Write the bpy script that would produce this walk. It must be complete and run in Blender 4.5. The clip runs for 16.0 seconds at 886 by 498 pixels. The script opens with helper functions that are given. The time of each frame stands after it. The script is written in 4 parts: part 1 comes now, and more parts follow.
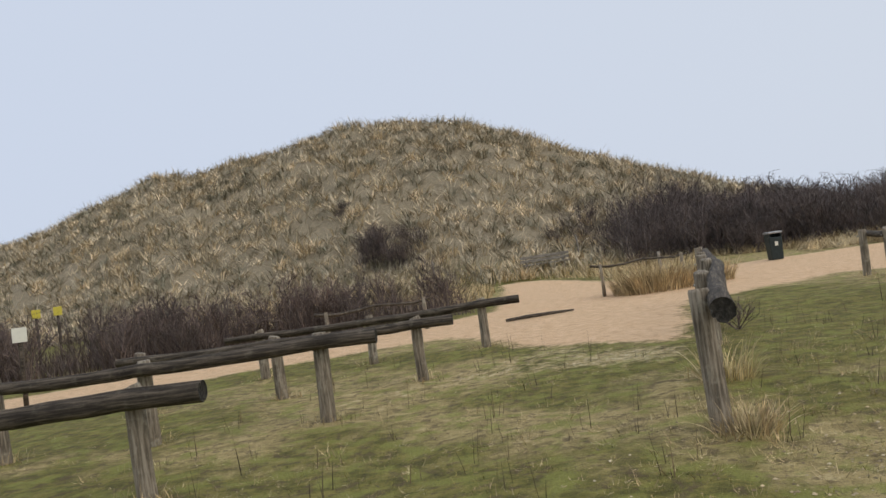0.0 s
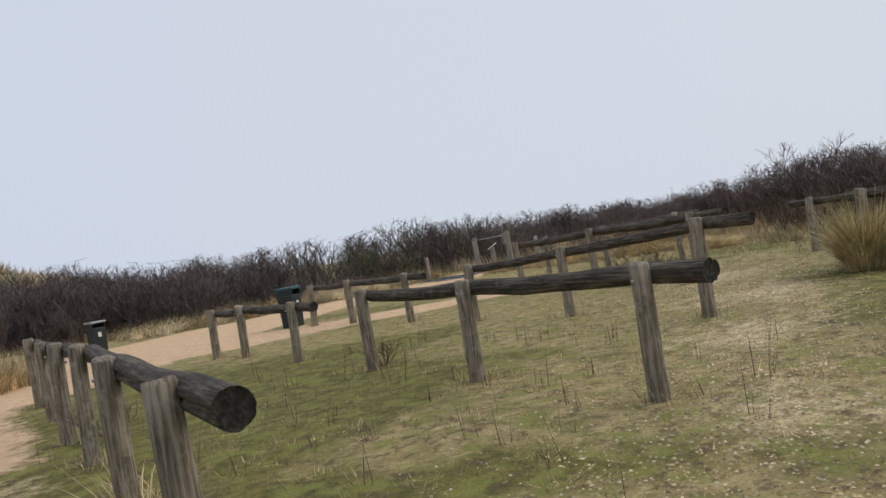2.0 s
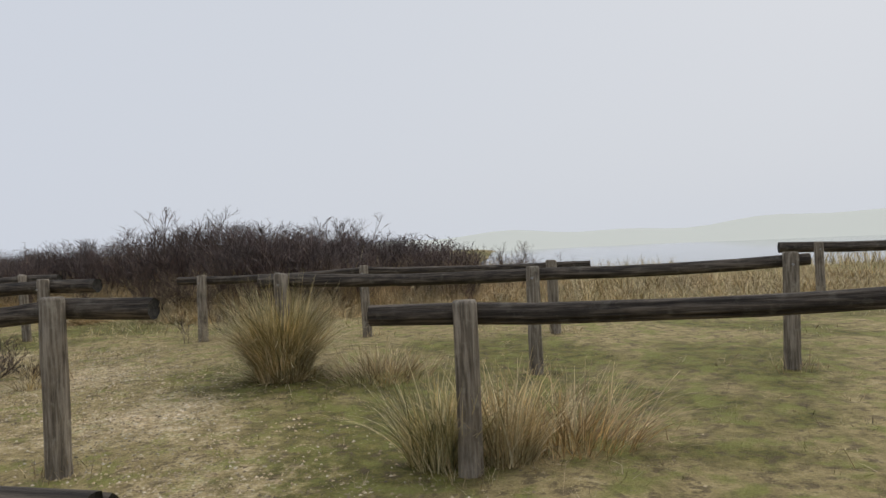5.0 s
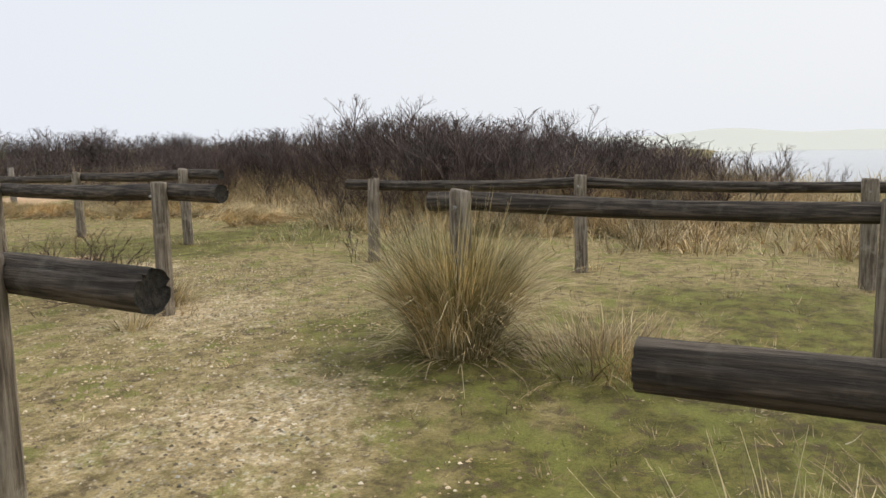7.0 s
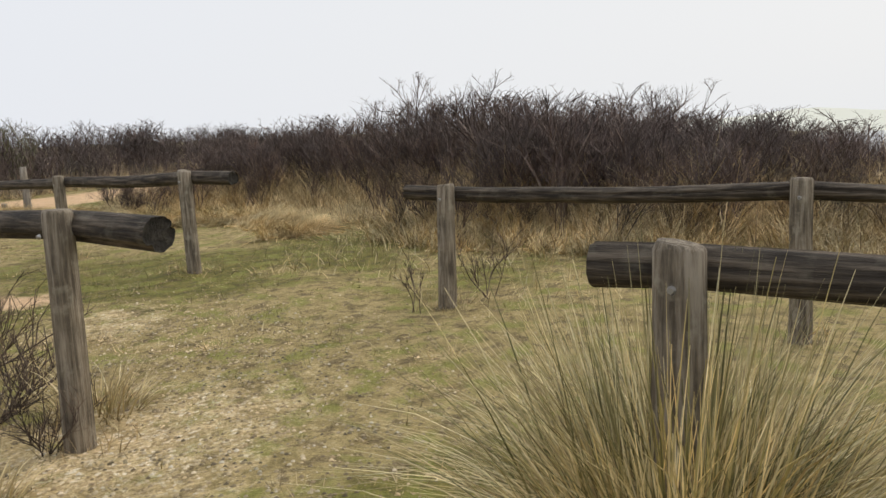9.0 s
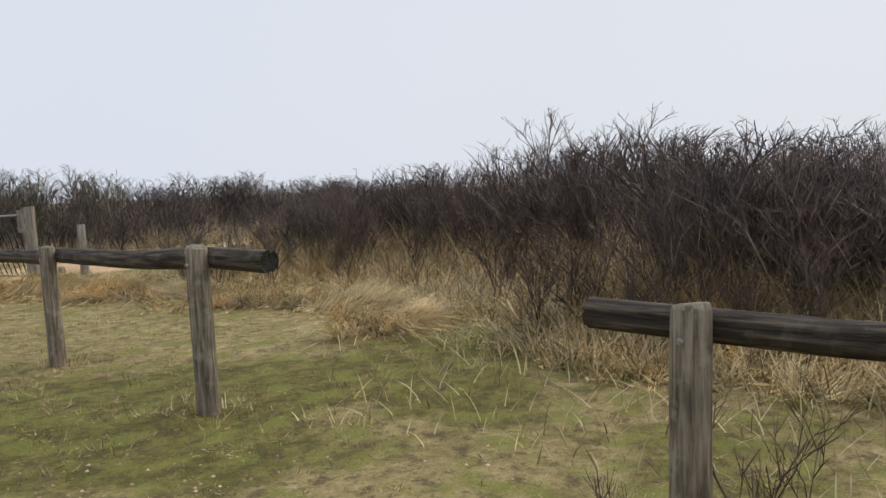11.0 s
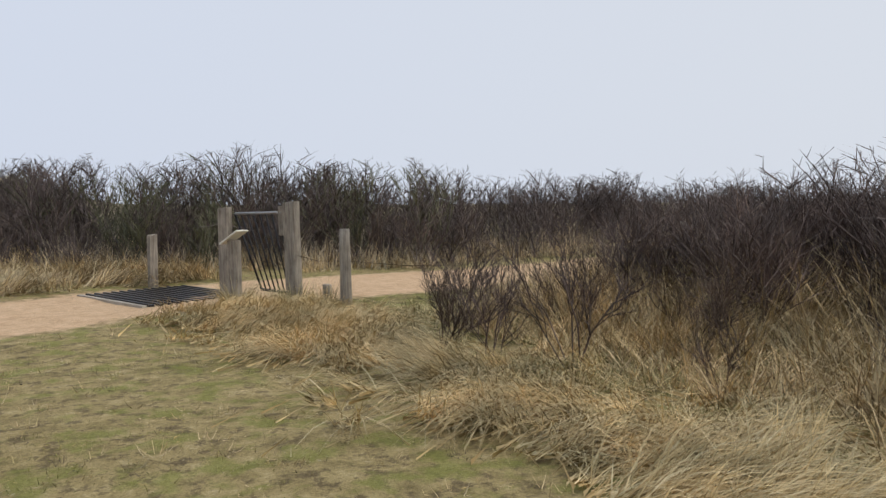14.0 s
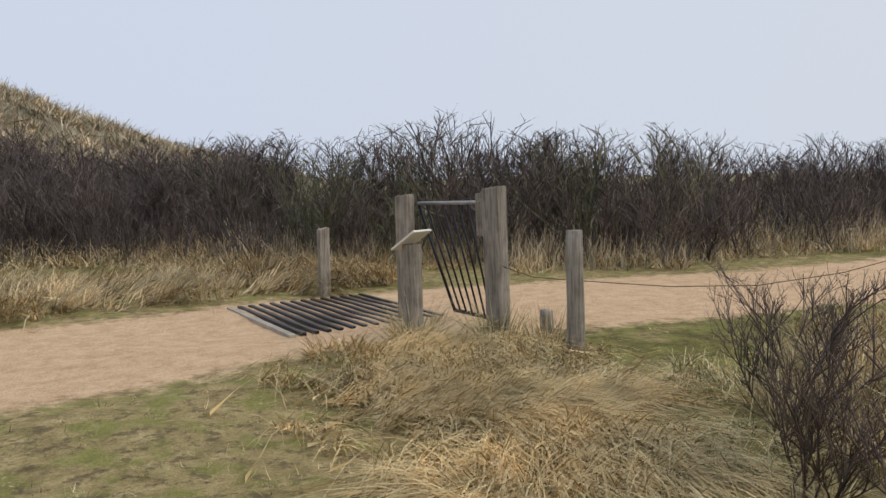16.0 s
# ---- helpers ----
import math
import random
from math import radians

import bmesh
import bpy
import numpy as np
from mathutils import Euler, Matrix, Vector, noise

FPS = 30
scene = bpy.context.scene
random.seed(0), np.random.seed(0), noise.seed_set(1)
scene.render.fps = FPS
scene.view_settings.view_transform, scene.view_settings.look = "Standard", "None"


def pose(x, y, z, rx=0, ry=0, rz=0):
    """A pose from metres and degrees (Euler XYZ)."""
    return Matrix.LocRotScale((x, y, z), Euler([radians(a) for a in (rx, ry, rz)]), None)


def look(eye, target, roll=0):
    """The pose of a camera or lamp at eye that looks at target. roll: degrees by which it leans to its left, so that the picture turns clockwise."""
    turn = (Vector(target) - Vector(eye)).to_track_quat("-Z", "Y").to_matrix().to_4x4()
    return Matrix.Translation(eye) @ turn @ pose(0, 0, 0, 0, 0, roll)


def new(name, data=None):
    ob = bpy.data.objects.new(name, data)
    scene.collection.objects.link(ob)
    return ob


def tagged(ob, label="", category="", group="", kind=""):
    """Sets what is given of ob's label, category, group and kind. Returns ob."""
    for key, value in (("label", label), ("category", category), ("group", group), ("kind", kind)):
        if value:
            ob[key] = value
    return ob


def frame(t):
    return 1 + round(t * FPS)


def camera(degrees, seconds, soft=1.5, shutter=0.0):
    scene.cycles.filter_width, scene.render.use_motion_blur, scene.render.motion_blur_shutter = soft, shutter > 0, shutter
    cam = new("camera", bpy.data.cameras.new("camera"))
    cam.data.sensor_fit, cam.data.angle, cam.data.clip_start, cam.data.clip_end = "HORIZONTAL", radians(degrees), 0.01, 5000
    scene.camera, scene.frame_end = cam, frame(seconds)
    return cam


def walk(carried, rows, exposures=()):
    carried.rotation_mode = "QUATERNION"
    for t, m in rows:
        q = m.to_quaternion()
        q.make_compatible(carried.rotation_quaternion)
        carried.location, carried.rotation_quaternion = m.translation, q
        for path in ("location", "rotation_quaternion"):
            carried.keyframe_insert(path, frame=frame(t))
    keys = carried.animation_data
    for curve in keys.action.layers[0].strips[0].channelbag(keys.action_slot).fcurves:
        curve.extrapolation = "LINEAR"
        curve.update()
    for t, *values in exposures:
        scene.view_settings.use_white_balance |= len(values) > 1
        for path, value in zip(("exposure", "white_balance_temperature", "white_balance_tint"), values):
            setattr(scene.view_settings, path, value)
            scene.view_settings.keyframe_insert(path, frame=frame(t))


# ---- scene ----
cam = camera(58.9, 16.0)
PATH = [
    (0, (0.984, -0.31, 1.496), (0.694, 1.669, 1.524), -8.5),
    (0.5, (0.663, 0.206, 1.389), (0.546, 2.202, 1.376), -8.3),
    (1, (0.448, 0.908, 1.394), (0.701, 2.892, 1.389), -8.8),
    (1.5, (0.439, 1.603, 1.388), (1.225, 3.442, 1.386), -9.4),
    (2, (0.751, 2.29, 1.373), (2.059, 3.803, 1.357), -9.8),
    (2.5, (1.204, 2.865, 1.367), (2.873, 3.967, 1.383), -9.2),
    (3, (1.597, 3.478, 1.35), (3.367, 4.407, 1.416), -9.0),
    (3.5, (2.082, 3.881, 1.372), (3.978, 4.506, 1.481), -9.1),
    (3.7, (2.325, 3.998, 1.38), (4.27, 4.447, 1.509), -8.8),
    (6, (5.515, 4.505, 1.452), (7.505, 4.665, 1.331), 0.0),
    (6.5, (6.277, 4.737, 1.473), (8.202, 5.213, 1.21), -0.8),
    (7, (7.084, 5.002, 1.488), (8.951, 5.666, 1.213), -1.3),
    (7.5, (7.76, 5.319, 1.492), (9.568, 6.132, 1.226), -1.1),
    (8, (8.499, 5.705, 1.443), (10.258, 6.593, 1.1), -1.3),
    (8.5, (9.329, 6.135, 1.467), (11.087, 7.018, 1.111), -2.5),
    (9, (10.174, 6.491, 1.481), (11.976, 7.303, 1.179), -2.4),
    (9.5, (10.881, 6.863, 1.445), (12.668, 7.718, 1.173), -1.7),
    (10, (11.684, 7.368, 1.515), (13.411, 8.358, 1.317), -3.6),
    (10.2, (12.056, 7.567, 1.5), (13.766, 8.589, 1.316), -3.3),
    (12.3, (15.394, 9.892, 1.479), (17.067, 10.983, 1.376), -0.1),
    (12.5, (15.795, 10.127, 1.476), (17.453, 11.243, 1.397), 0.8),
    (13, (16.761, 10.809, 1.43), (18.319, 12.061, 1.367), 1.2),
    (13.5, (17.527, 11.37, 1.394), (18.81, 12.901, 1.301), -0.6),
    (14, (18.123, 12.158, 1.389), (19.114, 13.892, 1.271), -0.4),
    (14.5, (18.471, 13.142, 1.431), (19.23, 14.987, 1.293), -0.9),
    (15, (18.85, 14.073, 1.439), (19.442, 15.978, 1.298), -1.6),
    (15.5, (19.307, 15.064, 1.455), (19.851, 16.983, 1.31), -1.3),
    (16, (19.506, 15.699, 1.51), (19.98, 17.633, 1.33), -1.2),
]
walk(cam, [(t, look(eye, target, roll)) for t, eye, target, roll in PATH],
     [(0.0, 0.0, 6450, 10), (1.0, 0.04, 6450, 10), (2.5, -0.06, 6400, 11), (3.7, -0.08, 6450, 11), (6.0, -0.10, 6600, 12), (6.5, 0.12, 6700, 11), (7.0, 0.30, 6750, 11), (8.5, 0.34, 7000, 11), (9.5, 0.18, 6900, 11), (10.2, 0.15, 6700, 11), (12.5, 0.1, 6550, 11), (14.0, 0.05, 6500, 11), (16.0, 0.0, 6450, 11)])

# ---- light: fog-bright overcast sky, weak wide sun in the south-east ----
SUN_EL, SUN_AZ = 38.0, 118.0          # degrees; azimuth clockwise from +y
world = bpy.data.worlds.new("foggy_sky")
scene.world = world
world.use_nodes = True
wn, wl = world.node_tree.nodes, world.node_tree.links
sky = wn.new("ShaderNodeTexSky")
sky.sky_type, sky.sun_disc = "NISHITA", False
sky.sun_elevation, sky.sun_rotation = radians(SUN_EL), radians(SUN_AZ)
sky.dust_density = 6.0
scaled = wn.new("ShaderNodeMixRGB")
scaled.blend_type = "MULTIPLY"
scaled.inputs[0].default_value = 1.0
scaled.inputs[2].default_value = (0.1, 0.1, 0.1, 1)
wl.new(sky.outputs[0], scaled.inputs[1])
tc = wn.new("ShaderNodeTexCoord")
dotp = wn.new("ShaderNodeVectorMath")
dotp.operation = "DOT_PRODUCT"
dotp.inputs[1].default_value = (math.sin(radians(SUN_AZ)), math.cos(radians(SUN_AZ)), 0.15)
wl.new(tc.outputs["Generated"], dotp.inputs[0])
fogramp = wn.new("ShaderNodeValToRGB")
fogramp.color_ramp.elements[0].position, fogramp.color_ramp.elements[0].color = 0.0, (0.61, 0.68, 0.815, 1)
fogramp.color_ramp.elements[1].position, fogramp.color_ramp.elements[1].color = 1.0, (0.68, 0.72, 0.77, 1)
half = wn.new("ShaderNodeMath")
half.operation = "MULTIPLY_ADD"
half.inputs[1].default_value, half.inputs[2].default_value = 0.5, 0.5
wl.new(dotp.outputs["Value"], half.inputs[0])
wl.new(half.outputs[0], fogramp.inputs[0])
fogmix = wn.new("ShaderNodeMixRGB")
fogmix.inputs[0].default_value = 0.97
wl.new(scaled.outputs[0], fogmix.inputs[1])
wl.new(fogramp.outputs[0], fogmix.inputs[2])
# an overcast sky grows brighter towards the zenith
updown = wn.new("ShaderNodeSeparateXYZ")
wl.new(tc.outputs["Generated"], updown.inputs[0])
zen = wn.new("ShaderNodeMapRange")
zen.inputs["From Min"].default_value, zen.inputs["From Max"].default_value = 0.4, 1.0
zen.inputs["To Min"].default_value, zen.inputs["To Max"].default_value = 1.0, 1.4
wl.new(updown.outputs["Z"], zen.inputs["Value"])
wl.new(zen.outputs[0], wn["Background"].inputs[1])
wl.new(fogmix.outputs[0], wn["Background"].inputs[0])

sun = bpy.data.lights.new("sun", "SUN")
sun.energy, sun.angle, sun.color = 1.2, radians(40), (1.0, 0.95, 0.88)
sun_ob = new("sun", sun)
sun_ob.matrix_world = look((0, 0, 60), (-60 * math.sin(radians(SUN_AZ)), -60 * math.cos(radians(SUN_AZ)), 60 - 60 * math.tan(radians(SUN_EL))))


# ---- materials ----
def nodes_of(name, rough=0.8):
    m = bpy.data.materials.new(name)
    m.use_nodes = True
    b = m.node_tree.nodes["Principled BSDF"]
    b.inputs["Roughness"].default_value = rough
    b.inputs["Specular IOR Level"].default_value = 0.25
    return m, m.node_tree.nodes, m.node_tree.links, b


def ramp(n, stops):
    r = n.new("ShaderNodeValToRGB")
    while len(r.color_ramp.elements) < len(stops):
        r.color_ramp.elements.new(0.5)
    for e, (p, c) in zip(r.color_ramp.elements, stops):
        e.position, e.color = p, (*c, 1)
    return r


def noise_node(n, l, vec, scale, detail=6.0, rough=0.6):
    t = n.new("ShaderNodeTexNoise")
    t.inputs["Scale"].default_value, t.inputs["Detail"].default_value, t.inputs["Roughness"].default_value = scale, detail, rough
    if vec is not None:
        l.new(vec, t.inputs["Vector"])
    return t


def mixed(n, l, fac, a, b, mode="MIX"):
    m = n.new("ShaderNodeMixRGB")
    m.blend_type = mode
    for sock, v in zip(m.inputs, (fac, a, b)):
        if isinstance(v, (int, float)):
            sock.default_value = v
        elif isinstance(v, tuple):
            sock.default_value = (*v, 1)
        else:
            l.new(v, sock)
    return m.outputs[0]


def bumped(n, l, b, height, strength, dist):
    k = n.new("ShaderNodeBump")
    k.inputs["Strength"].default_value, k.inputs["Distance"].default_value = strength, dist
    l.new(height, k.inputs["Height"])
    l.new(k.outputs[0], b.inputs["Normal"])


def wood(name, dark, mid, light, stretch, moss=0.0):
    """Weathered round timber: long grain, drying cracks, lichen stains."""
    m, n, l, b = nodes_of(name, 0.82)
    co = n.new("ShaderNodeTexCoord")
    info = n.new("ShaderNodeObjectInfo")
    off = n.new("ShaderNodeVectorMath")
    off.operation = "MULTIPLY_ADD"
    l.new(info.outputs["Random"], off.inputs[0])
    off.inputs[1].default_value = (17, 23, 31)
    l.new(co.outputs["Object"], off.inputs[2])
    mp = n.new("ShaderNodeMapping")
    mp.inputs["Scale"].default_value = stretch
    l.new(off.outputs[0], mp.inputs[0])
    grain = noise_node(n, l, mp.outputs[0], 2.0, 8, 0.65)
    stain = noise_node(n, l, off.outputs[0], 5.0, 5, 0.6)
    g = ramp(n, [(0.40, dark), (0.50, mid), (0.62, light)])
    l.new(grain.outputs[0], g.inputs[0])
    s = ramp(n, [(0.38, tuple(c * 0.55 for c in mid)), (0.62, tuple(min(1, c * 1.25) for c in mid))])
    l.new(stain.outputs[0], s.inputs[0])
    col = mixed(n, l, 0.45, g.outputs[0], s.outputs[0])
    if moss:
        mo = noise_node(n, l, off.outputs[0], 9.0, 4, 0.6)
        mr = ramp(n, [(0.56, (0, 0, 0)), (0.68, (1, 1, 1))])
        l.new(mo.outputs[0], mr.inputs[0])
        k = n.new("ShaderNodeMath")
        k.operation = "MULTIPLY"
        k.inputs[1].default_value = moss
        l.new(mr.outputs[0], k.inputs[0])
        col = mixed(n, l, k.outputs[0], col, (0.40, 0.365, 0.28))
    l.new(col, b.inputs["Base Color"])
    bumped(n, l, b, grain.outputs[0], 0.9, 0.022)
    return m


def blades_mat(name, stops, rough=0.7, patch=3.5):
    """Grass or twigs: each blade takes its own tone, each tuft and each stretch of ground another."""
    m, n, l, b = nodes_of(name, rough)
    geo = n.new("ShaderNodeNewGeometry")
    r = ramp(n, stops)
    l.new(geo.outputs["Random Per Island"], r.inputs[0])
    big = noise_node(n, l, geo.outputs["Position"], 0.9, 3, 0.5)
    br = ramp(n, [(0.35, (0.72, 0.74, 0.74)), (0.65, (1.18, 1.12, 1.05))])
    l.new(big.outputs[0], br.inputs[0])
    col = mixed(n, l, 1.0, r.outputs[0], br.outputs[0], "MULTIPLY")
    tuft = noise_node(n, l, geo.outputs["Position"], patch, 2, 0.5)
    tr = ramp(n, [(0.34, (0.62, 0.64, 0.60)), (0.5, (1.0, 1.0, 1.0)), (0.66, (1.34, 1.30, 1.22))])
    l.new(tuft.outputs[0], tr.inputs[0])
    l.new(mixed(n, l, 1.0, col, tr.outputs[0], "MULTIPLY"), b.inputs["Base Color"])
    return m


def plain(name, col, rough=0.5, metal=0.0, var=0.25, scale=8.0):
    m, n, l, b = nodes_of(name, rough)
    b.inputs["Metallic"].default_value = metal
    co = n.new("ShaderNodeTexCoord")
    t = noise_node(n, l, co.outputs["Object"], scale, 6, 0.65)
    r = ramp(n, [(0.3, tuple(c * (1 - var) for c in col)), (0.7, tuple(min(1, c * (1 + var)) for c in col))])
    l.new(t.outputs[0], r.inputs[0])
    l.new(r.outputs[0], b.inputs["Base Color"])
    bumped(n, l, b, t.outputs[0], 0.2, 0.004)
    return m


def ground_material():
    m, n, l, b = nodes_of("ground_sand_turf", 0.92)
    geo = n.new("ShaderNodeNewGeometry")
    pos = geo.outputs["Position"]

    def att(name):
        a = n.new("ShaderNodeAttribute")
        a.attribute_name = name
        return a.outputs["Fac"]

    def edge(value, t, lo=0.42, hi=0.58):
        """The mask of a patch, broken up along its edge by noise."""
        a = n.new("ShaderNodeMath")
        a.operation = "ADD"
        s = n.new("ShaderNodeMath")
        s.operation = "MULTIPLY_ADD"
        s.inputs[1].default_value, s.inputs[2].default_value = 0.9, -0.45
        l.new(t.outputs[0], s.inputs[0])
        l.new(value, a.inputs[0])
        l.new(s.outputs[0], a.inputs[1])
        r = ramp(n, [(lo, (0, 0, 0)), (hi, (1, 1, 1))])
        l.new(a.outputs[0], r.inputs[0])
        return r.outputs[0]

    fine = noise_node(n, l, pos, 55.0, 5, 0.75)
    mid = noise_node(n, l, pos, 4.5, 12, 0.78)
    broad = noise_node(n, l, pos, 0.8, 5, 0.6)
    turf = ramp(n, [(0.30, (0.111, 0.085, 0.037)), (0.43, (0.230, 0.178, 0.075)), (0.55, (0.340, 0.265, 0.121)), (0.70, (0.493, 0.399, 0.221))])
    l.new(mid.outputs[0], turf.inputs[0])
    moss = ramp(n, [(0.32, (0.034, 0.034, 0.009)), (0.47, (0.110, 0.100, 0.023)), (0.58, (0.186, 0.160, 0.043)), (0.70, (0.247, 0.206, 0.069))])
    l.new(mid.outputs[0], moss.inputs[0])
    sand = ramp(n, [(0.3, (0.40, 0.255, 0.145)), (0.5, (0.55, 0.375, 0.225)), (0.7, (0.66, 0.48, 0.31))])
    l.new(mid.outputs[0], sand.inputs[0])
    vor = n.new("ShaderNodeTexVoronoi")
    vor.inputs["Scale"].default_value = 42.0
    l.new(pos, vor.inputs["Vector"])
    grit = ramp(n, [(0.0, (0.30, 0.215, 0.11)), (0.45, (0.55, 0.42, 0.23)), (0.8, (0.66, 0.52, 0.32)), (1.0, (0.80, 0.71, 0.55))])
    sep = n.new("ShaderNodeSeparateColor")
    l.new(vor.outputs["Color"], sep.inputs[0])
    l.new(sep.outputs[0], grit.inputs[0])
    dune = ramp(n, [(0.3, (0.149, 0.119, 0.075)), (0.5, (0.234, 0.192, 0.128)), (0.7, (0.319, 0.268, 0.189))])
    l.new(mid.outputs[0], dune.inputs[0])
    col = mixed(n, l, edge(att("green"), broad), turf.outputs[0], moss.outputs[0])
    clod = noise_node(n, l, pos, 7.0, 8, 0.7)
    cr = ramp(n, [(0.52, (0, 0, 0)), (0.59, (0.75, 0.75, 0.75))])
    l.new(clod.outputs[0], cr.inputs[0])
    col = mixed(n, l, cr.outputs[0], col, (0.095, 0.068, 0.036))
    vivid = noise_node(n, l, pos, 3.1, 4, 0.6)
    vr = ramp(n, [(0.50, (0, 0, 0)), (0.62, (0.75, 0.75, 0.75))])
    l.new(vivid.outputs[0], vr.inputs[0])
    col = mixed(n, l, vr.outputs[0], col, (0.19, 0.195, 0.045))
    col = mixed(n, l, edge(att("gravel"), mid, 0.40, 0.66), col, grit.outputs[0])
    col = mixed(n, l, edge(att("sand"), mid, 0.42, 0.62), col, sand.outputs[0])
    col = mixed(n, l, att("dune"), col, dune.outputs[0])
    sp = ramp(n, [(0.28, (0.55, 0.54, 0.52)), (0.5, (1.08, 1.07, 1.05)), (0.75, (1.5, 1.46, 1.4))])
    l.new(fine.outputs[0], sp.inputs[0])
    col = mixed(n, l, 0.85, col, sp.outputs[0], "MULTIPLY")
    l.new(col, b.inputs["Base Color"])
    add = n.new("ShaderNodeMath")
    add.operation = "ADD"
    l.new(fine.outputs[0], add.inputs[0])
    l.new(mid.outputs[0], add.inputs[1])
    bumped(n, l, b, add.outputs[0], 0.5, 0.035)
    return m


POST = wood("weathered_post_wood", (0.060, 0.047, 0.034), (0.22, 0.18, 0.13), (0.42, 0.36, 0.28), (22, 22, 1.6), 0.5)
RAIL = wood("dark_rail_wood", (0.012, 0.010, 0.008), (0.062, 0.049, 0.036), (0.20, 0.16, 0.118), (1.3, 20, 20), 0.12)
ENDS = wood("sawn_end_grain", (0.012, 0.011, 0.009), (0.032, 0.028, 0.022), (0.07, 0.06, 0.047), (14, 14, 14))
SAWN = wood("grey_sawn_timber", (0.12, 0.10, 0.08), (0.27, 0.235, 0.19), (0.40, 0.36, 0.30), (18, 18, 1.3), 0.3)
BOLT = plain("galvanised_bolt", (0.32, 0.31, 0.29), 0.45, 0.8)
IRON = plain("dark_painted_iron", (0.022, 0.021, 0.024), 0.45, 0.4)
STEEL = plain("worn_steel_rim", (0.30, 0.30, 0.30), 0.4, 0.7)
GRID = plain("wet_black_steel", (0.030, 0.032, 0.036), 0.35, 0.6)
CONC = plain("pale_concrete", (0.36, 0.32, 0.26), 0.85)
BIN = plain("dark_green_bin_plastic", (0.022, 0.030, 0.030), 0.45)
BINTOP = plain("blue_green_bin_lid", (0.03, 0.075, 0.085), 0.45)
WHITE = plain("white_sign_panel", (0.66, 0.64, 0.55), 0.5, 0, 0.08)
INK = plain("sign_print", (0.16, 0.22, 0.22), 0.5)
YELLOW = plain("yellow_sign_panel", (0.55, 0.45, 0.06), 0.5, 0, 0.1)
BENCH = wood("bench_wood", (0.12, 0.10, 0.08), (0.24, 0.21, 0.17), (0.36, 0.32, 0.27), (1.5, 18, 18))
STRAW = blades_mat("dry_straw_grass", [(0.0, (0.239, 0.184, 0.092)), (0.4, (0.478, 0.377, 0.193)), (0.75, (0.626, 0.515, 0.294)), (1.0, (0.736, 0.644, 0.423))])
MARRAM = blades_mat("marram_grass", [(0.0, (0.10, 0.10, 0.042)), (0.35, (0.30, 0.265, 0.115)), (0.65, (0.58, 0.48, 0.25)), (1.0, (0.85, 0.74, 0.46))])
RUSSET = blades_mat("russet_dead_grass", [(0.0, (0.20, 0.142, 0.078)), (0.4, (0.42, 0.315, 0.172)), (0.75, (0.60, 0.47, 0.27)), (1.0, (0.74, 0.61, 0.38))])
FLATG = blades_mat("lodged_straw", [(0.0, (0.324, 0.225, 0.099)), (0.4, (0.576, 0.432, 0.211)), (0.8, (0.720, 0.576, 0.324)), (1.0, (0.792, 0.684, 0.432))])
MOSSY = blades_mat("green_turf_blades", [(0.0, (0.073, 0.080, 0.016)), (0.4, (0.177, 0.175, 0.036)), (0.75, (0.279, 0.245, 0.067)), (1.0, (0.477, 0.358, 0.162))])
TURF = blades_mat("short_turf_blades", [(0.0, (0.145, 0.119, 0.043)), (0.35, (0.289, 0.242, 0.093)), (0.65, (0.442, 0.365, 0.170)), (1.0, (0.595, 0.501, 0.289))])
# marram lightened and flattened in colour to stand in for fog haze
DUNEG = blades_mat("haze_paled_marram", [(0.0, (0.275, 0.234, 0.159)), (0.5, (0.440, 0.373, 0.263)), (1.0, (0.587, 0.510, 0.387))], 0.8, 0.9)
TWIG = blades_mat("dark_thorn_twigs", [(0.0, (0.062, 0.045, 0.042)), (0.6, (0.129, 0.095, 0.087)), (1.0, (0.218, 0.172, 0.148))])
TWIGB = blades_mat("brown_sapling_twigs", [(0.0, (0.053, 0.036, 0.030)), (0.6, (0.111, 0.078, 0.061)), (1.0, (0.196, 0.149, 0.111))])
# far twigs: mist is put into the colour, a flatter and greyer tone
TWIGF = blades_mat("haze_toned_thicket_twigs", [(0.0, (0.071, 0.055, 0.053)), (0.6, (0.112, 0.087, 0.083)), (1.0, (0.167, 0.138, 0.124))])
SHRUBG = blades_mat("dull_green_shrub", [(0.0, (0.083, 0.084, 0.049)), (0.6, (0.128, 0.128, 0.075)), (1.0, (0.180, 0.173, 0.112))])
WEED = blades_mat("dead_weed_stalks", [(0.0, (0.045, 0.032, 0.022)), (0.6, (0.10, 0.072, 0.048)), (1.0, (0.19, 0.14, 0.09))])


# ---- mesh helpers ----
def mesh_ob(name, verts, faces, material, smooth=False):
    me = bpy.data.meshes.new(name)
    me.from_pydata([tuple(v) for v in verts], [], faces)
    me.materials.append(material)
    if smooth:
        me.polygons.foreach_set("use_smooth", [True] * len(me.polygons))
    me.update()
    return new(name, me)


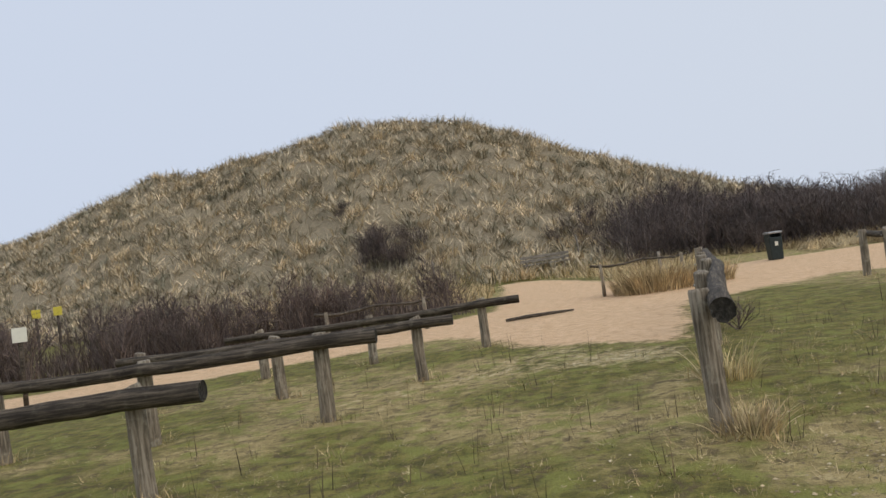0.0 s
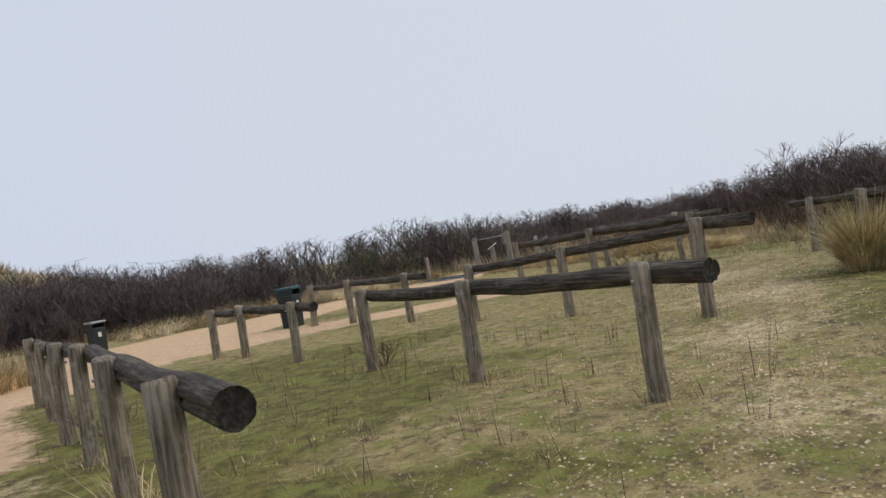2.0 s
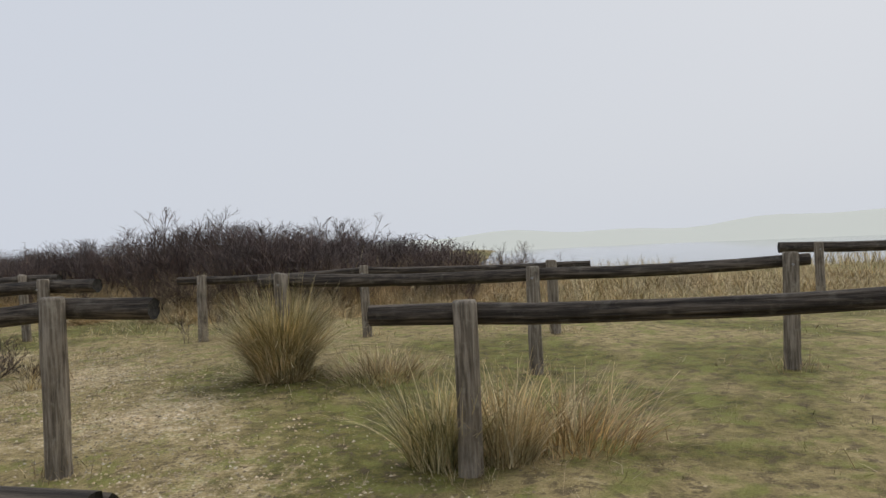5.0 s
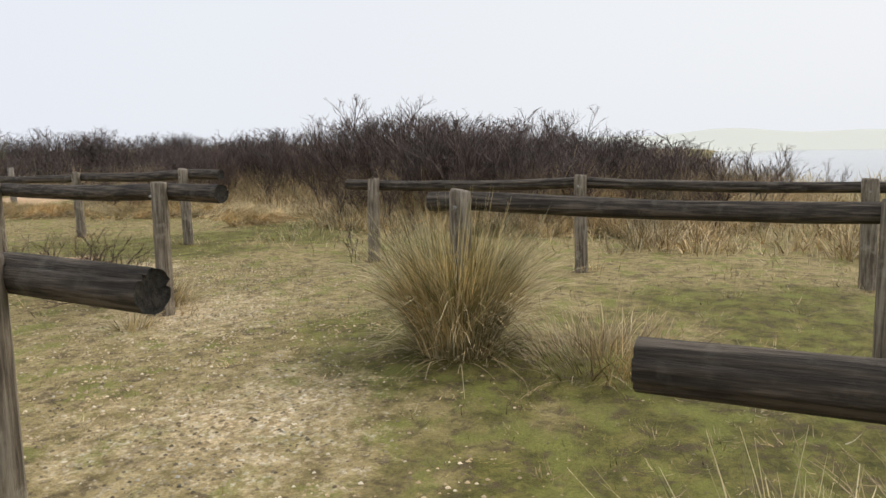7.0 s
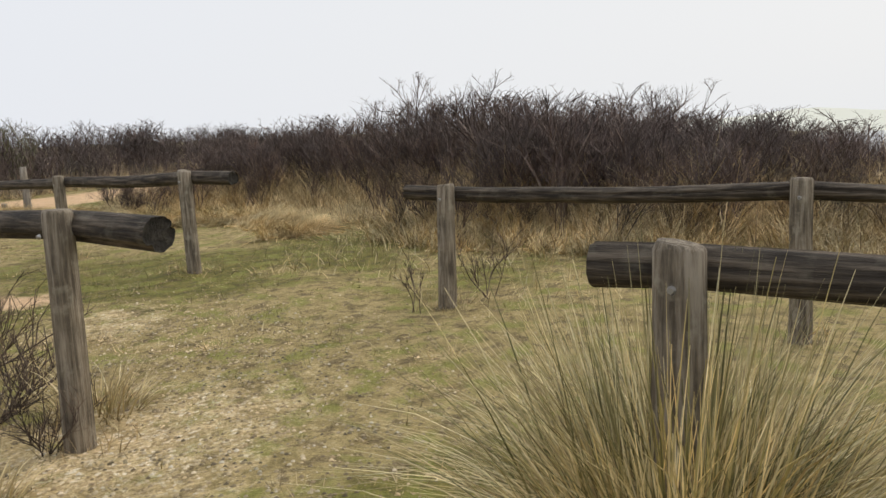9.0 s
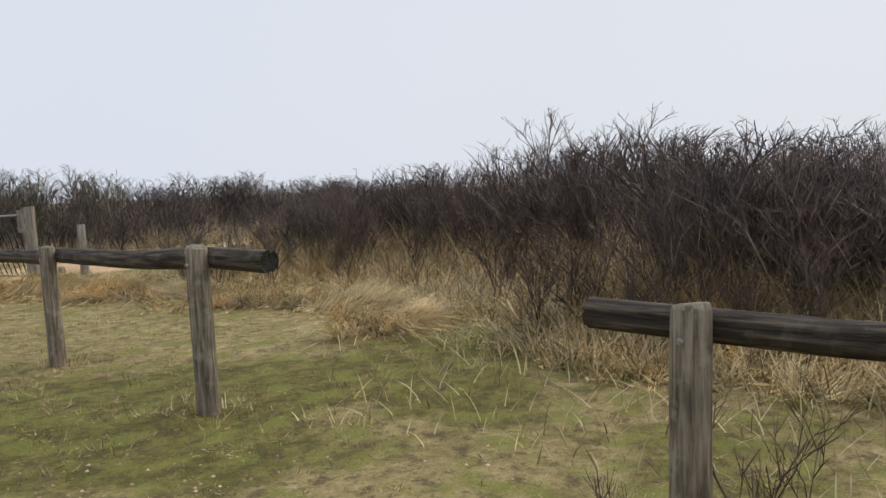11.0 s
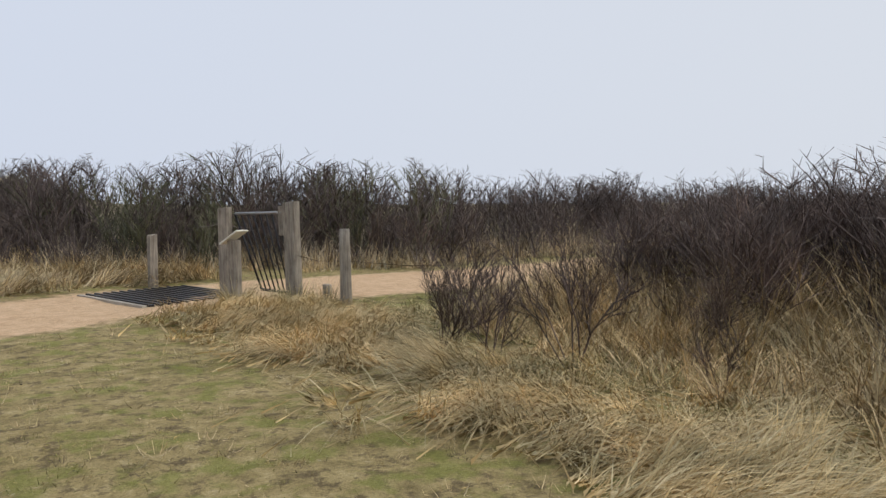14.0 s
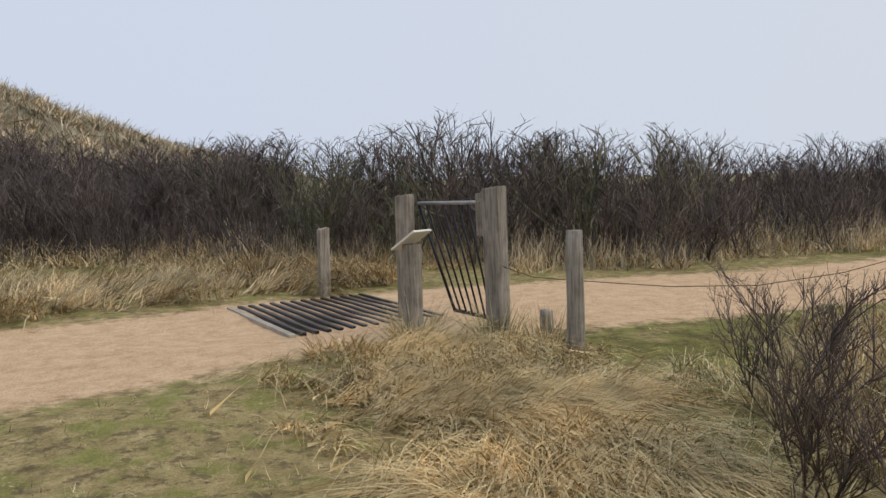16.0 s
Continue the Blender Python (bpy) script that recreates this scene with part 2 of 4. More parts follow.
def tri_quads(name, V, Q, material):
    """A big mesh of quads from arrays; a quad whose last corners are one is stored as a triangle."""
    me = bpy.data.meshes.new(name)
    V, Q = np.asarray(V, dtype=np.float32), np.asarray(Q, dtype=np.int32)
    me.vertices.add(len(V))
    me.vertices.foreach_set("co", V.ravel())
    me.loops.add(Q.size)
    me.loops.foreach_set("vertex_index", Q.ravel())
    me.polygons.add(len(Q))
    me.polygons.foreach_set("loop_start", np.arange(0, Q.size, Q.shape[1], dtype=np.int32))
    me.materials.append(material)
    me.update(calc_edges=True)
    me.validate()
    return new(name, me)


def part(name, ob, parent, m=None, label=""):
    ob.name = name
    ob.parent = parent
    if m is not None:
        ob.matrix_basis = m
    if label:
        ob["label"] = label
    return ob


def tube(points, radii, sides=9, rough=0.0, seed=0, caps=True, cracks=()):
    """Verts and faces of a round bar along a line of points."""
    rnd = random.Random(seed)
    pts = [Vector(p) for p in points]
    V, F = [], []
    up = Vector((0, 0, 1)) if abs((pts[-1] - pts[0]).normalized().z) < 0.8 else Vector((1, 0, 0))
    wob = [1 + rough * rnd.uniform(-1, 1) for _ in range(sides)]
    for i, p in enumerate(pts):
        d = (pts[min(i + 1, len(pts) - 1)] - pts[max(i - 1, 0)]).normalized()
        a = d.cross(up).normalized()
        b = a.cross(d)
        for k in range(sides):
            t = 2 * math.pi * k / sides
            r = radii[i] * wob[k] * (1 + rough * 0.5 * rnd.uniform(-1, 1))
            if k in cracks:
                r *= rnd.uniform(0.70, 0.84)
            V.append(p + a * (r * math.cos(t)) + b * (r * math.sin(t)))
    for i in range(len(pts) - 1):
        for k in range(sides):
            q = (k + 1) % sides
            F.append((i * sides + k, i * sides + q, (i + 1) * sides + q, (i + 1) * sides + k))
    if caps:
        F.append(tuple(range(sides))[::-1])
        F.append(tuple(range((len(pts) - 1) * sides, len(pts) * sides)))
    return V, F


def box(sx, sy, sz, bevel=0.01):
    """A block on its base, with eased edges."""
    bm = bmesh.new()
    bmesh.ops.create_cube(bm, size=1)
    bmesh.ops.scale(bm, vec=(sx, sy, sz), verts=bm.verts)
    bmesh.ops.translate(bm, vec=(0, 0, sz / 2), verts=bm.verts)
    if bevel:
        bmesh.ops.bevel(bm, geom=bm.edges[:], offset=bevel, segments=2, affect="EDGES", profile=0.6)
    return bm


def from_bm(name, bm, material):
    me = bpy.data.meshes.new(name)
    bm.to_mesh(me)
    bm.free()
    me.materials.append(material)
    return new(name, me)


def empty(name, m):
    ob = new(name)
    ob.matrix_basis = m
    return ob


def ribbons(base, length, lean_dir, lean, droop, width, seg=3):
    """Arched blades: arrays of roots, lengths, the direction of their lean, how far they lean and how much they hang over."""
    n = len(base)
    d = np.stack([np.cos(lean_dir), np.sin(lean_dir), np.zeros(n)], 1)
    side = np.stack([-np.sin(lean_dir), np.cos(lean_dir), np.zeros(n)], 1)
    tw = np.random.uniform(-1, 1, n)[:, None]
    side = side * np.cos(tw) + d * np.sin(tw)
    rows = []
    for i in range(seg + 1):
        u = i / seg
        out = (lean * u + droop * u * u * 0.6)[:, None]
        z = (u * np.sqrt(np.maximum(0.05, 1 - lean ** 2)) - droop * u ** 2.2 * 0.55)[:, None]
        c = base + length[:, None] * (d * out + np.array([0, 0, 1.0]) * z)
        w = width[:, None] * (1 - 0.85 * u ** 1.5) / 2
        rows += [c - side * w, c + side * w]
    V = np.stack(rows, 1).reshape(-1, 3)
    k = 2 * (seg + 1)
    q = np.array([[2 * i, 2 * i + 1, 2 * i + 3, 2 * i + 2] for i in range(seg)])
    Q = (np.arange(n)[:, None, None] * k + q[None]).reshape(-1, 4)
    return V, Q


def joined(parts_list):
    Vs, Qs, o = [], [], 0
    for V, Q in parts_list:
        Vs.append(V)
        Qs.append(np.asarray(Q) + o)
        o += len(V)
    return np.concatenate(Vs), np.concatenate(Qs)


def shrub(seed, height=1.0, spread=0.55, stems=9, kids=(6, 5, 3), r0=0.011, sides=2, upright=0.45):
    """Bare shrub with a domed crown: stems fan from the foot, fork three times and end in fine upright twigs."""
    rs = np.random.RandomState(seed)

    def unit(v):
        return v / np.linalg.norm(v, axis=1)[:, None]

    a = rs.uniform(0, 2 * np.pi, stems)
    le = spread * np.sqrt(rs.uniform(0, 1, stems))
    D = unit(np.stack([np.cos(a) * le, np.sin(a) * le, np.ones(stems)], 1))
    P = np.stack([rs.normal(0, 0.05, stems), rs.normal(0, 0.05, stems), np.full(stems, -0.03)], 1)
    L, R = rs.uniform(0.55, 0.85, stems), np.full(stems, r0) * rs.uniform(0.6, 1, stems)
    A, B, RA, RB = [], [], [], []
    for depth in range(len(kids) + 1):
        D2 = unit(D + rs.normal(0, 0.22, D.shape) + np.array([0, 0, 0.12])) if depth < 2 else D
        M = P + D * (L * 0.5)[:, None]
        E = M + D2 * (L * 0.5)[:, None]
        if depth < 2:
            A += [P, M]
            B += [M, E]
            RA += [R, R * 0.8]
            RB += [R * 0.8, R * 0.5]
        else:
            A.append(P)
            B.append(E)
            RA.append(R)
            RB.append(R * 0.45)
        if depth == len(kids):
            break
        k = kids[depth]
        u = rs.uniform(0.25 if depth else 0.35, 1.0, (len(P), k)).ravel()
        Pp, Mp, Ep = (np.repeat(v, k, 0) for v in (P, M, E))
        Dp = np.repeat(D2, k, 0)
        Lp, Rp = np.repeat(L, k), np.repeat(R, k)
        P = np.where((u < 0.5)[:, None], Pp + (Mp - Pp) * (u * 2)[:, None], Mp + (Ep - Mp) * (u * 2 - 1)[:, None])
        D = unit(Dp * 0.8 + unit(rs.normal(0, 1, Dp.shape)) * 0.75 + np.array([0, 0, upright]))
        L, R = Lp * rs.uniform(0.34, 0.62, len(u)), Rp * 0.6
    A, B, RA, RB = np.concatenate(A), np.concatenate(B), np.concatenate(RA), np.concatenate(RB)
    top = np.percentile(B[:, 2], 98)
    A, B = A / top, B / top
    for C in (A, B):
        C[:, 2] = np.where(C[:, 2] < 0.75, C[:, 2], 0.75 + 0.25 * np.tanh((C[:, 2] - 0.75) / 0.25))
    A, B = A * height, B * height
    d = unit(B - A)
    side = unit(np.cross(d, unit(rs.normal(0, 1, d.shape))))
    other = np.cross(d, side)
    rows, n = [], len(A)
    for C, r in ((A, RA), (B, RB)):
        for q in range(sides):
            t = 2 * math.pi * q / sides
            rows.append(C + (side * math.cos(t) + other * math.sin(t)) * (r * height)[:, None])
    V = np.stack(rows, 1).reshape(-1, 3)
    quad = np.array([[0, 1, 3, 2]]) if sides == 2 else np.array([[q, (q + 1) % sides, sides + (q + 1) % sides, sides + q] for q in range(sides)])
    return V, (np.arange(n)[:, None, None] * (2 * sides) + quad[None]).reshape(-1, 4)


def placed(VQ, x, y, z, s, turn, sz=1.0):
    V, Q = VQ
    c, sn = math.cos(turn), math.sin(turn)
    W = V * np.array([s, s, s * sz])
    return np.stack([W[:, 0] * c - W[:, 1] * sn + x, W[:, 0] * sn + W[:, 1] * c + y, W[:, 2] + z], 1), Q


# ---- the lie of the land ----
RIDGE_X = [-80, -60, -45, -39.7, -30.6, -26, -16.6, -14.6, -4.4, 0.5, 6.5, 13, 22, 40]
RIDGE_Z = [3.0, 6.0, 8.0, 8.6, 11.7, 10.8, 12.3, 12.8, 11.4, 8.9, 6.5, 3.9, 1.2, 0.3]


def smooth(a, b, v):
    u = np.clip((v - a) / (b - a), 0, 1)
    return u * u * (3 - 2 * u)


def vnoise(x, y, f, k=0.0):
    return (np.sin(x * f + 1.7 * np.sin(y * f * 0.7 + k) + k) + np.sin(y * f * 1.13 + 1.3 * np.sin(x * f * 0.6 + 2 * k)) + np.sin((x + y) * f * 0.77 + k * 3)) / 3


def poly_dist(x, y, pts):
    d = np.full(np.shape(x), 1e9)
    for (ax, ay, aw), (bx, by, bw) in zip(pts, pts[1:]):
        vx, vy = bx - ax, by - ay
        u = np.clip(((x - ax) * vx + (y - ay) * vy) / (vx * vx + vy * vy), 0, 1)
        d = np.minimum(d, np.hypot(x - ax - u * vx, y - ay - u * vy) - (aw + u * (bw - aw)))
    return d


SAND_PATH = [(-30, 10.5, 2.0), (-12, 11.5, 2.0), (-6, 14.6, 1.5), (-1, 17.0, 2.2), (3.0, 18.6, 3.0), (8, 22.6, 3.6), (13, 23.6, 2.0), (17, 22.9, 1.75), (20, 24.3, 1.6), (24, 24.5, 1.65), (29, 24.9, 1.6), (38, 27, 1.6), (60, 29, 1.6)]
SAND_SPUR = [(2.2, 10.6, 0.3), (1.4, 12.6, 1.5), (0.9, 15.5, 2.4), (1.5, 20, 2.4), (0, 30, 1.3), (-1, 34, 0.8)]
SAND_EAST = [(6, 20, 2.0), (9.5, 17.5, 1.2), (13.0, 15.5, 0.9), (15.2, 13.2, 0.4)]
GRAVEL = [(2.0, 2.2, 0.9), (4.6, 4.6, 0.5), (8.0, 6.0, 0.9), (11.2, 8.3, 1.3), (13.6, 9.6, 1.0), (15.0, 11.5, 0.9)]
SHELLS = [(-3.4, 7.9, 0.2), (-0.6, 9.0, 0.3), (1.5, 9.6, 0.9), (0.9, 11.3, 0.8)]


def land(x, y):
    rx = x * 59.7 / np.maximum(y, 30)
    h = np.interp(rx, RIDGE_X, RIDGE_Z)
    up = smooth(34, 60, y + 0.04 * x) * (1 - 0.75 * smooth(64, 110, y))
    z = h * up * (1 + 0.03 * vnoise(x, y, 0.5)) + up * (0.35 * vnoise(x, y, 1.1, 1.0) + 0.16 * vnoise(x, y, 2.9, 0.4))
    z = z + 0.025 * vnoise(x, y, 0.9) + 0.016 * vnoise(x, y, 2.7, 0.6) + 0.010 * vnoise(x, y, 6.1, 1.9)
    pond = smooth(30, 37, x) * smooth(8, 2, y) * smooth(-60, -50, y) * smooth(90, 80, x)
    z = z - 0.5 * pond
    return z


def sand_at(x, y):
    d = np.minimum(np.minimum(poly_dist(x, y, SAND_PATH), poly_dist(x, y, SAND_SPUR)), poly_dist(x, y, SAND_EAST))
    return np.clip(0.5 - d / 1.4, 0, 1)


def gravel_at(x, y):
    return np.clip(0.30 - np.minimum(poly_dist(x, y, GRAVEL), poly_dist(x, y, SHELLS) - 0.2) / 4.0, 0, 0.5) + 0.20 * vnoise(x, y, 1.9, 2.0) - 0.02


def green_at(x, y):
    return 0.40 + 0.20 * smooth(9, 3, x) + 0.30 * vnoise(x, y, 0.55, 0.3) + 0.18 * vnoise(x, y, 1.5, 1.1)


def axis(fine_a, fine_b, step, lo, hi):
    mid = list(np.arange(fine_a, fine_b + step / 2, step))
    left, right, s = [], [], step
    v = fine_a
    while v > lo:
        s *= 1.35
        v -= s
        left.append(max(v, lo))
    s, v = step, fine_b
    while v < hi:
        s *= 1.35
        v += s
        right.append(min(v, hi))
    return np.array(left[::-1] + mid + right)


gx, gy = axis(-36, 34, 0.26, -600, 600), axis(-6, 66, 0.26, -600, 600)
X, Y = np.meshgrid(gx, gy)
Z = land(X, Y)
nx, ny = len(gx), len(gy)
idx = np.arange(nx * ny).reshape(ny, nx)
GQ = np.stack([idx[:-1, :-1], idx[:-1, 1:], idx[1:, 1:], idx[1:, :-1]], -1).reshape(-1, 4)
GM = ground_material()
ground = tri_quads("ground", np.stack([X, Y, Z], -1).reshape(-1, 3), GQ, GM)
ground.data.polygons.foreach_set("use_smooth", [True] * len(ground.data.polygons))
for key, arr in (("sand", sand_at(X, Y)), ("gravel", gravel_at(X, Y)), ("green", green_at(X, Y)), ("dune", smooth(35, 41, Y + 0.04 * X) * np.clip(np.interp(X, RIDGE_X, RIDGE_Z), 0, 1))):
    ground.data.attributes.new(key, "FLOAT", "POINT").data.foreach_set("value", np.clip(arr, 0, 1).astype(np.float32).ravel())
tagged(ground, "mossy turf, gravel and sand rising to a grassy dune", "ground", kind="structure")

# pale far shore and low hills; fog haze is put into their colour and glow
fm, fn, fl, fb = nodes_of("haze_glow_far_hills", 1.0)
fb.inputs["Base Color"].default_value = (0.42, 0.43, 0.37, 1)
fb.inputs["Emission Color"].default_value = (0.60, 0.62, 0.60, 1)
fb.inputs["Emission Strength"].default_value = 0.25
far_a = np.radians(np.linspace(60, 150, 60))
far_rows = []
for rad, hh in ((74, 0.0), (105, 0.12), (150, 0.75), (190, 1.0), (240, 0.0)):
    fx_, fy_ = 6 + rad * np.sin(far_a), 4 + rad * np.cos(far_a)
    far_rows.append(np.stack([fx_, fy_, (0.12 if hh or rad > 100 else -0.3) + hh * (1.5 + 1.5 * smooth(1.5, 2.2, far_a) + 0.7 * np.sin(far_a * 17) + 0.4 * np.sin(far_a * 41)) * smooth(1.05, 1.5, far_a)], 1))
fidx = np.arange(300).reshape(5, 60)
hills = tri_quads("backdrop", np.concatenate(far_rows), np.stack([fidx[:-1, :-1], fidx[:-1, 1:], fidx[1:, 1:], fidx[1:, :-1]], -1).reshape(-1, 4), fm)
tagged(hills, "low far hills beyond the pond, fog haze put into colour and glow", "hills", kind="structure")

# pond beyond the reeds
m, n, l, b = nodes_of("still_pond_water", 0.06)
b.inputs["Base Color"].default_value = (0.10, 0.12, 0.13, 1)
b.inputs["Specular IOR Level"].default_value = 0.5
wv = noise_node(n, l, n.new("ShaderNodeNewGeometry").outputs["Position"], 1.6, 3, 0.5)
bumped(n, l, b, wv.outputs[0], 0.03, 0.01)
PWX, PWY = np.meshgrid(np.linspace(30, 92, 12), np.linspace(-62, 9, 12))
pidx = np.arange(144).reshape(12, 12)
water = tri_quads("water", np.stack([PWX, PWY, np.full_like(PWX, -0.16)], -1).reshape(-1, 3), np.stack([pidx[:-1, :-1], pidx[:-1, 1:], pidx[1:, 1:], pidx[1:, :-1]], -1).reshape(-1, 4), m)
tagged(water, "still pale pond under fog beyond dry reeds", "pond", kind="structure")


def gz(x, y):
    return float(land(np.array(float(x)), np.array(float(y))))


# ---- hitching rails ----
def hitching_rail(posts, over_a, over_b, height, rail_r, seed, side=1, group="log rails in the field", tilt=0.03, label="weathered log rail bolted to round wooden posts in turf", sag=0.02, twist=0.02):
    """Round posts with one long log bolted along them. The line runs from the first post to the last; side: which flank the log lies on."""
    rnd = random.Random(seed)
    a, z = Vector((*posts[0], 0)), Vector((*posts[-1], 0))
    ang = math.atan2(z.y - a.y, z.x - a.x)
    base = Matrix.Translation((a.x, a.y, gz(a.x, a.y))) @ Matrix.Rotation(ang, 4, "Z")
    thing = tagged(empty("hitching_rail", base), label, "rail fence", group)
    inv = base.inverted()
    xs = []
    for i, p in enumerate(posts):
        q = inv @ Vector((*p, gz(*p)))
        h = (height[i] if isinstance(height, (list, tuple)) else height) * rnd.uniform(0.985, 1.015)
        pr = rnd.uniform(0.068, 0.080)
        zs = [-0.15, 0.0, 0.12, h * 0.35, h * 0.7, h - 0.02, h]
        lean = (rnd.uniform(-tilt, tilt), rnd.uniform(-tilt, tilt))
        V, F = tube([(lean[0] * v + rnd.uniform(-0.004, 0.004), lean[1] * v, v) for v in zs], [pr * 1.06, pr * 1.05, pr * 1.04, pr, pr, pr * 0.98, pr * 0.88], 12, 0.06, seed * 31 + i)
        po = mesh_ob("post", V, F, POST, True)
        part("post", po, thing, Matrix.Translation(q))
        bolt = from_bm("bolt", bolt_bm(), BOLT)
        part("bolt", bolt, po, Matrix.Translation((lean[0] * (h - 0.12), -side * (pr + 0.006), h - 0.12)) @ Matrix.Rotation(radians(90 * side), 4, "X"), "dull metal bolt head")
        xs.append((q.x + lean[0] * h, q.y + lean[1] * h + side * (pr * 0.55 + rail_r), q.z + h - 0.09))
    pts = [(xs[0][0] - over_a, xs[0][1] + rnd.uniform(-twist, twist), xs[0][2] + rnd.uniform(-0.02, 0.02))]
    for (x0, y0, z0), (x1, y1, z1) in zip(xs, xs[1:]):
        for k in range(6):
            u = k / 6
            pts.append((x0 + (x1 - x0) * u, y0 + (y1 - y0) * u + rnd.uniform(-twist, twist) * 0.4, z0 + (z1 - z0) * u - sag * 4 * u * (1 - u) + rnd.uniform(-0.006, 0.006)))
    pts.append(xs[-1])
    pts.append((xs[-1][0] + over_b, xs[-1][1], xs[-1][2] + rnd.uniform(-0.02, 0.02)))
    pts = [p for i, p in enumerate(pts) if i == 0 or (Vector(p) - Vector(pts[i - 1])).length > 0.02]
    n = len(pts)
    rr = [rail_r * (1.04 - 0.2 * i / n) * (1 + rnd.uniform(-0.035, 0.035)) for i in range(n)]
    NS = 32
    V, F = tube(pts, rr, NS, 0.035, seed * 7 + 3, caps=False, cracks=(rnd.randrange(NS), rnd.randrange(NS), rnd.randrange(NS)))
    rail = mesh_ob("rail", V, F, RAIL, True)
    part("rail", rail, thing, None, "dark weathered log with drying cracks")
    for i, s in ((0, -1), (n - 1, 1)):
        d = (Vector(pts[i]) - Vector(pts[i - s])).normalized()
        cap = [V[i * NS + k] for k in range(NS)]
        inner = [Vector(pts[i]) + (c - Vector(pts[i])) * 0.86 - d * 0.006 for c in cap]
        mid = [Vector(pts[i]) + (c - Vector(pts[i])) * 0.3 - d * 0.012 for c in cap]
        F2 = [(k, (k + 1) % NS, NS + (k + 1) % NS, NS + k) for k in range(NS)] + [(NS + k, NS + (k + 1) % NS, 2 * NS + (k + 1) % NS, 2 * NS + k) for k in range(NS)] + [tuple(range(2 * NS, 3 * NS))]
        if s < 0:
            F2 = [f[::-1] for f in F2]
        part("sawn_end", mesh_ob("sawn_end", cap + inner + mid, F2, ENDS), rail, None, "dark sawn end grain")
    return thing


def bolt_bm():
    bm = bmesh.new()
    bmesh.ops.create_cone(bm, segments=8, radius1=0.014, radius2=0.009, depth=0.016, cap_ends=True)
    return bm


RAILS = [
    # posts, overhang at both ends, height, log radius, seed, side of the log
    ([(-2.42, 5.36), (-4.3, 5.25), (-6.2, 5.15)], 0.62, 0.3, 0.90, 0.082, 1, 1),
    ([(-1.65, 7.65), (-3.52, 7.47), (-5.2, 7.35), (-7.0, 7.2)], 0.62, 0.3, 0.92, 0.072, 2, 1),
    ([(-0.99, 9.70), (-2.90, 9.67), (-4.8, 9.6)], 0.5, 0.3, 0.84, 0.062, 3, 1),
    ([(-0.39, 12.3), (-2.25, 12.2), (-4.1, 12.15)], 0.62, 0.55, 0.80, 0.062, 4, 1),
    ([(1.94, 5.52), (2.26, 7.36), (2.66, 9.45), (2.88, 11.0), (3.27, 13.15), (3.57, 15.0)], 0.55, 0.12, 1.02, 0.080, 5, -1),
    ([(5.44, 5.65), (5.82, 7.97), (6.23, 10.3)], 0.53, 0.12, 0.985, 0.080, 6, -1),
    ([(6.52, 12.6), (6.75, 14.75), (6.78, 16.0)], 0.5, 0.1, 0.89, 0.066, 7, -1),
    ([(8.96, 7.29), (9.36, 9.73), (9.51, 11.9)], 0.66, 0.15, (1.18, 1.01, 0.96), 0.068, 8, -1),
    ([(9.88, 14.1), (10.1, 16.4), (10.0, 17.8)], 0.5, 0.1, 0.94, 0.062, 9, -1),
    ([(12.84, 9.74), (13.55, 12.5), (14.2, 15.2)], 0.70, 0.2, (1.21, 1.13, 1.10), 0.078, 10, -1),
    ([(16.91, 12.58), (17.39, 15.09), (17.72, 17.45)], 0.66, 0.42, (1.14, 1.08, 1.05), 0.072, 11, -1),
    ([(8.75, 4.58), (8.4, 2.1), (8.1, -0.4)], 0.62, 0.2, 1.05, 0.064, 12, 1),
    ([(12.48, 6.80), (12.19, 4.05), (11.9, 1.6)], 0.30, 0.2, 1.12, 0.068, 13, 1),
    ([(16.15, 9.16), (15.62, 6.43), (15.35, 3.66)], 0.48, 0.55, 1.06, 0.062, 14, 1),
    ([(5.02, 2.9), (4.8, 0.5), (4.6, -2.0)], 0.62, 0.2, 1.02, 0.074, 15, 1),
    ([(17.45, -0.83), (17.1, -3.3), (16.8, -5.8)], 0.6, 0.2, 1.08, 0.085, 16, 1),
]
for posts, oa, ob_, h, rr, seed, side in RAILS:
    hitching_rail(posts, oa, ob_, h, rr, seed, side)


def loose_rail(posts, thin, h, seed, label):
    """An old pair of thin posts with one light pole across."""
    thing = tagged(empty("pole_fence", Matrix.Translation((*posts[0], gz(*posts[0])))), label, "fence")
    o = thing.matrix_basis.inverted()
    tops = []
    for i, p in enumerate(posts):
        V, F = tube([(0, 0, -0.1), (0.01, 0, h * 0.5), (0, 0.01, h)], [0.05, 0.045, 0.04], 8, 0.08, seed + i)
        q = o @ Vector((*p, gz(*p)))
        part("post", mesh_ob("post", V, F, POST, True), thing, Matrix.Translation(q))
        tops.append(q + Vector((0, 0.06, h - 0.06)))
    a, b_ = tops[0], tops[-1]
    line = [a + (b_ - a) * u + Vector((0, 0, 0.04 * math.sin(u * 9 + seed))) for u in (-0.12, 0.1, 0.3, 0.5, 0.7, 0.9, 1.08)]
    V, F = tube(line, [thin, thin, thin * 0.95, thin * 0.9, thin * 0.85, thin * 0.8, thin * 0.7], 8, 0.06, seed + 9)
    part("pole", mesh_ob("pole", V, F, RAIL, True), thing)
    return thing


loose_rail([(-4.2, 16.2), (-2.2, 17.2)], 0.035, 0.72, 41, "thin old pole on two posts beside dark bushes")
loose_rail([(1.9, 19.3), (4.0, 20.4)], 0.030, 0.80, 47, "thin bent pole on two posts in russet grass")


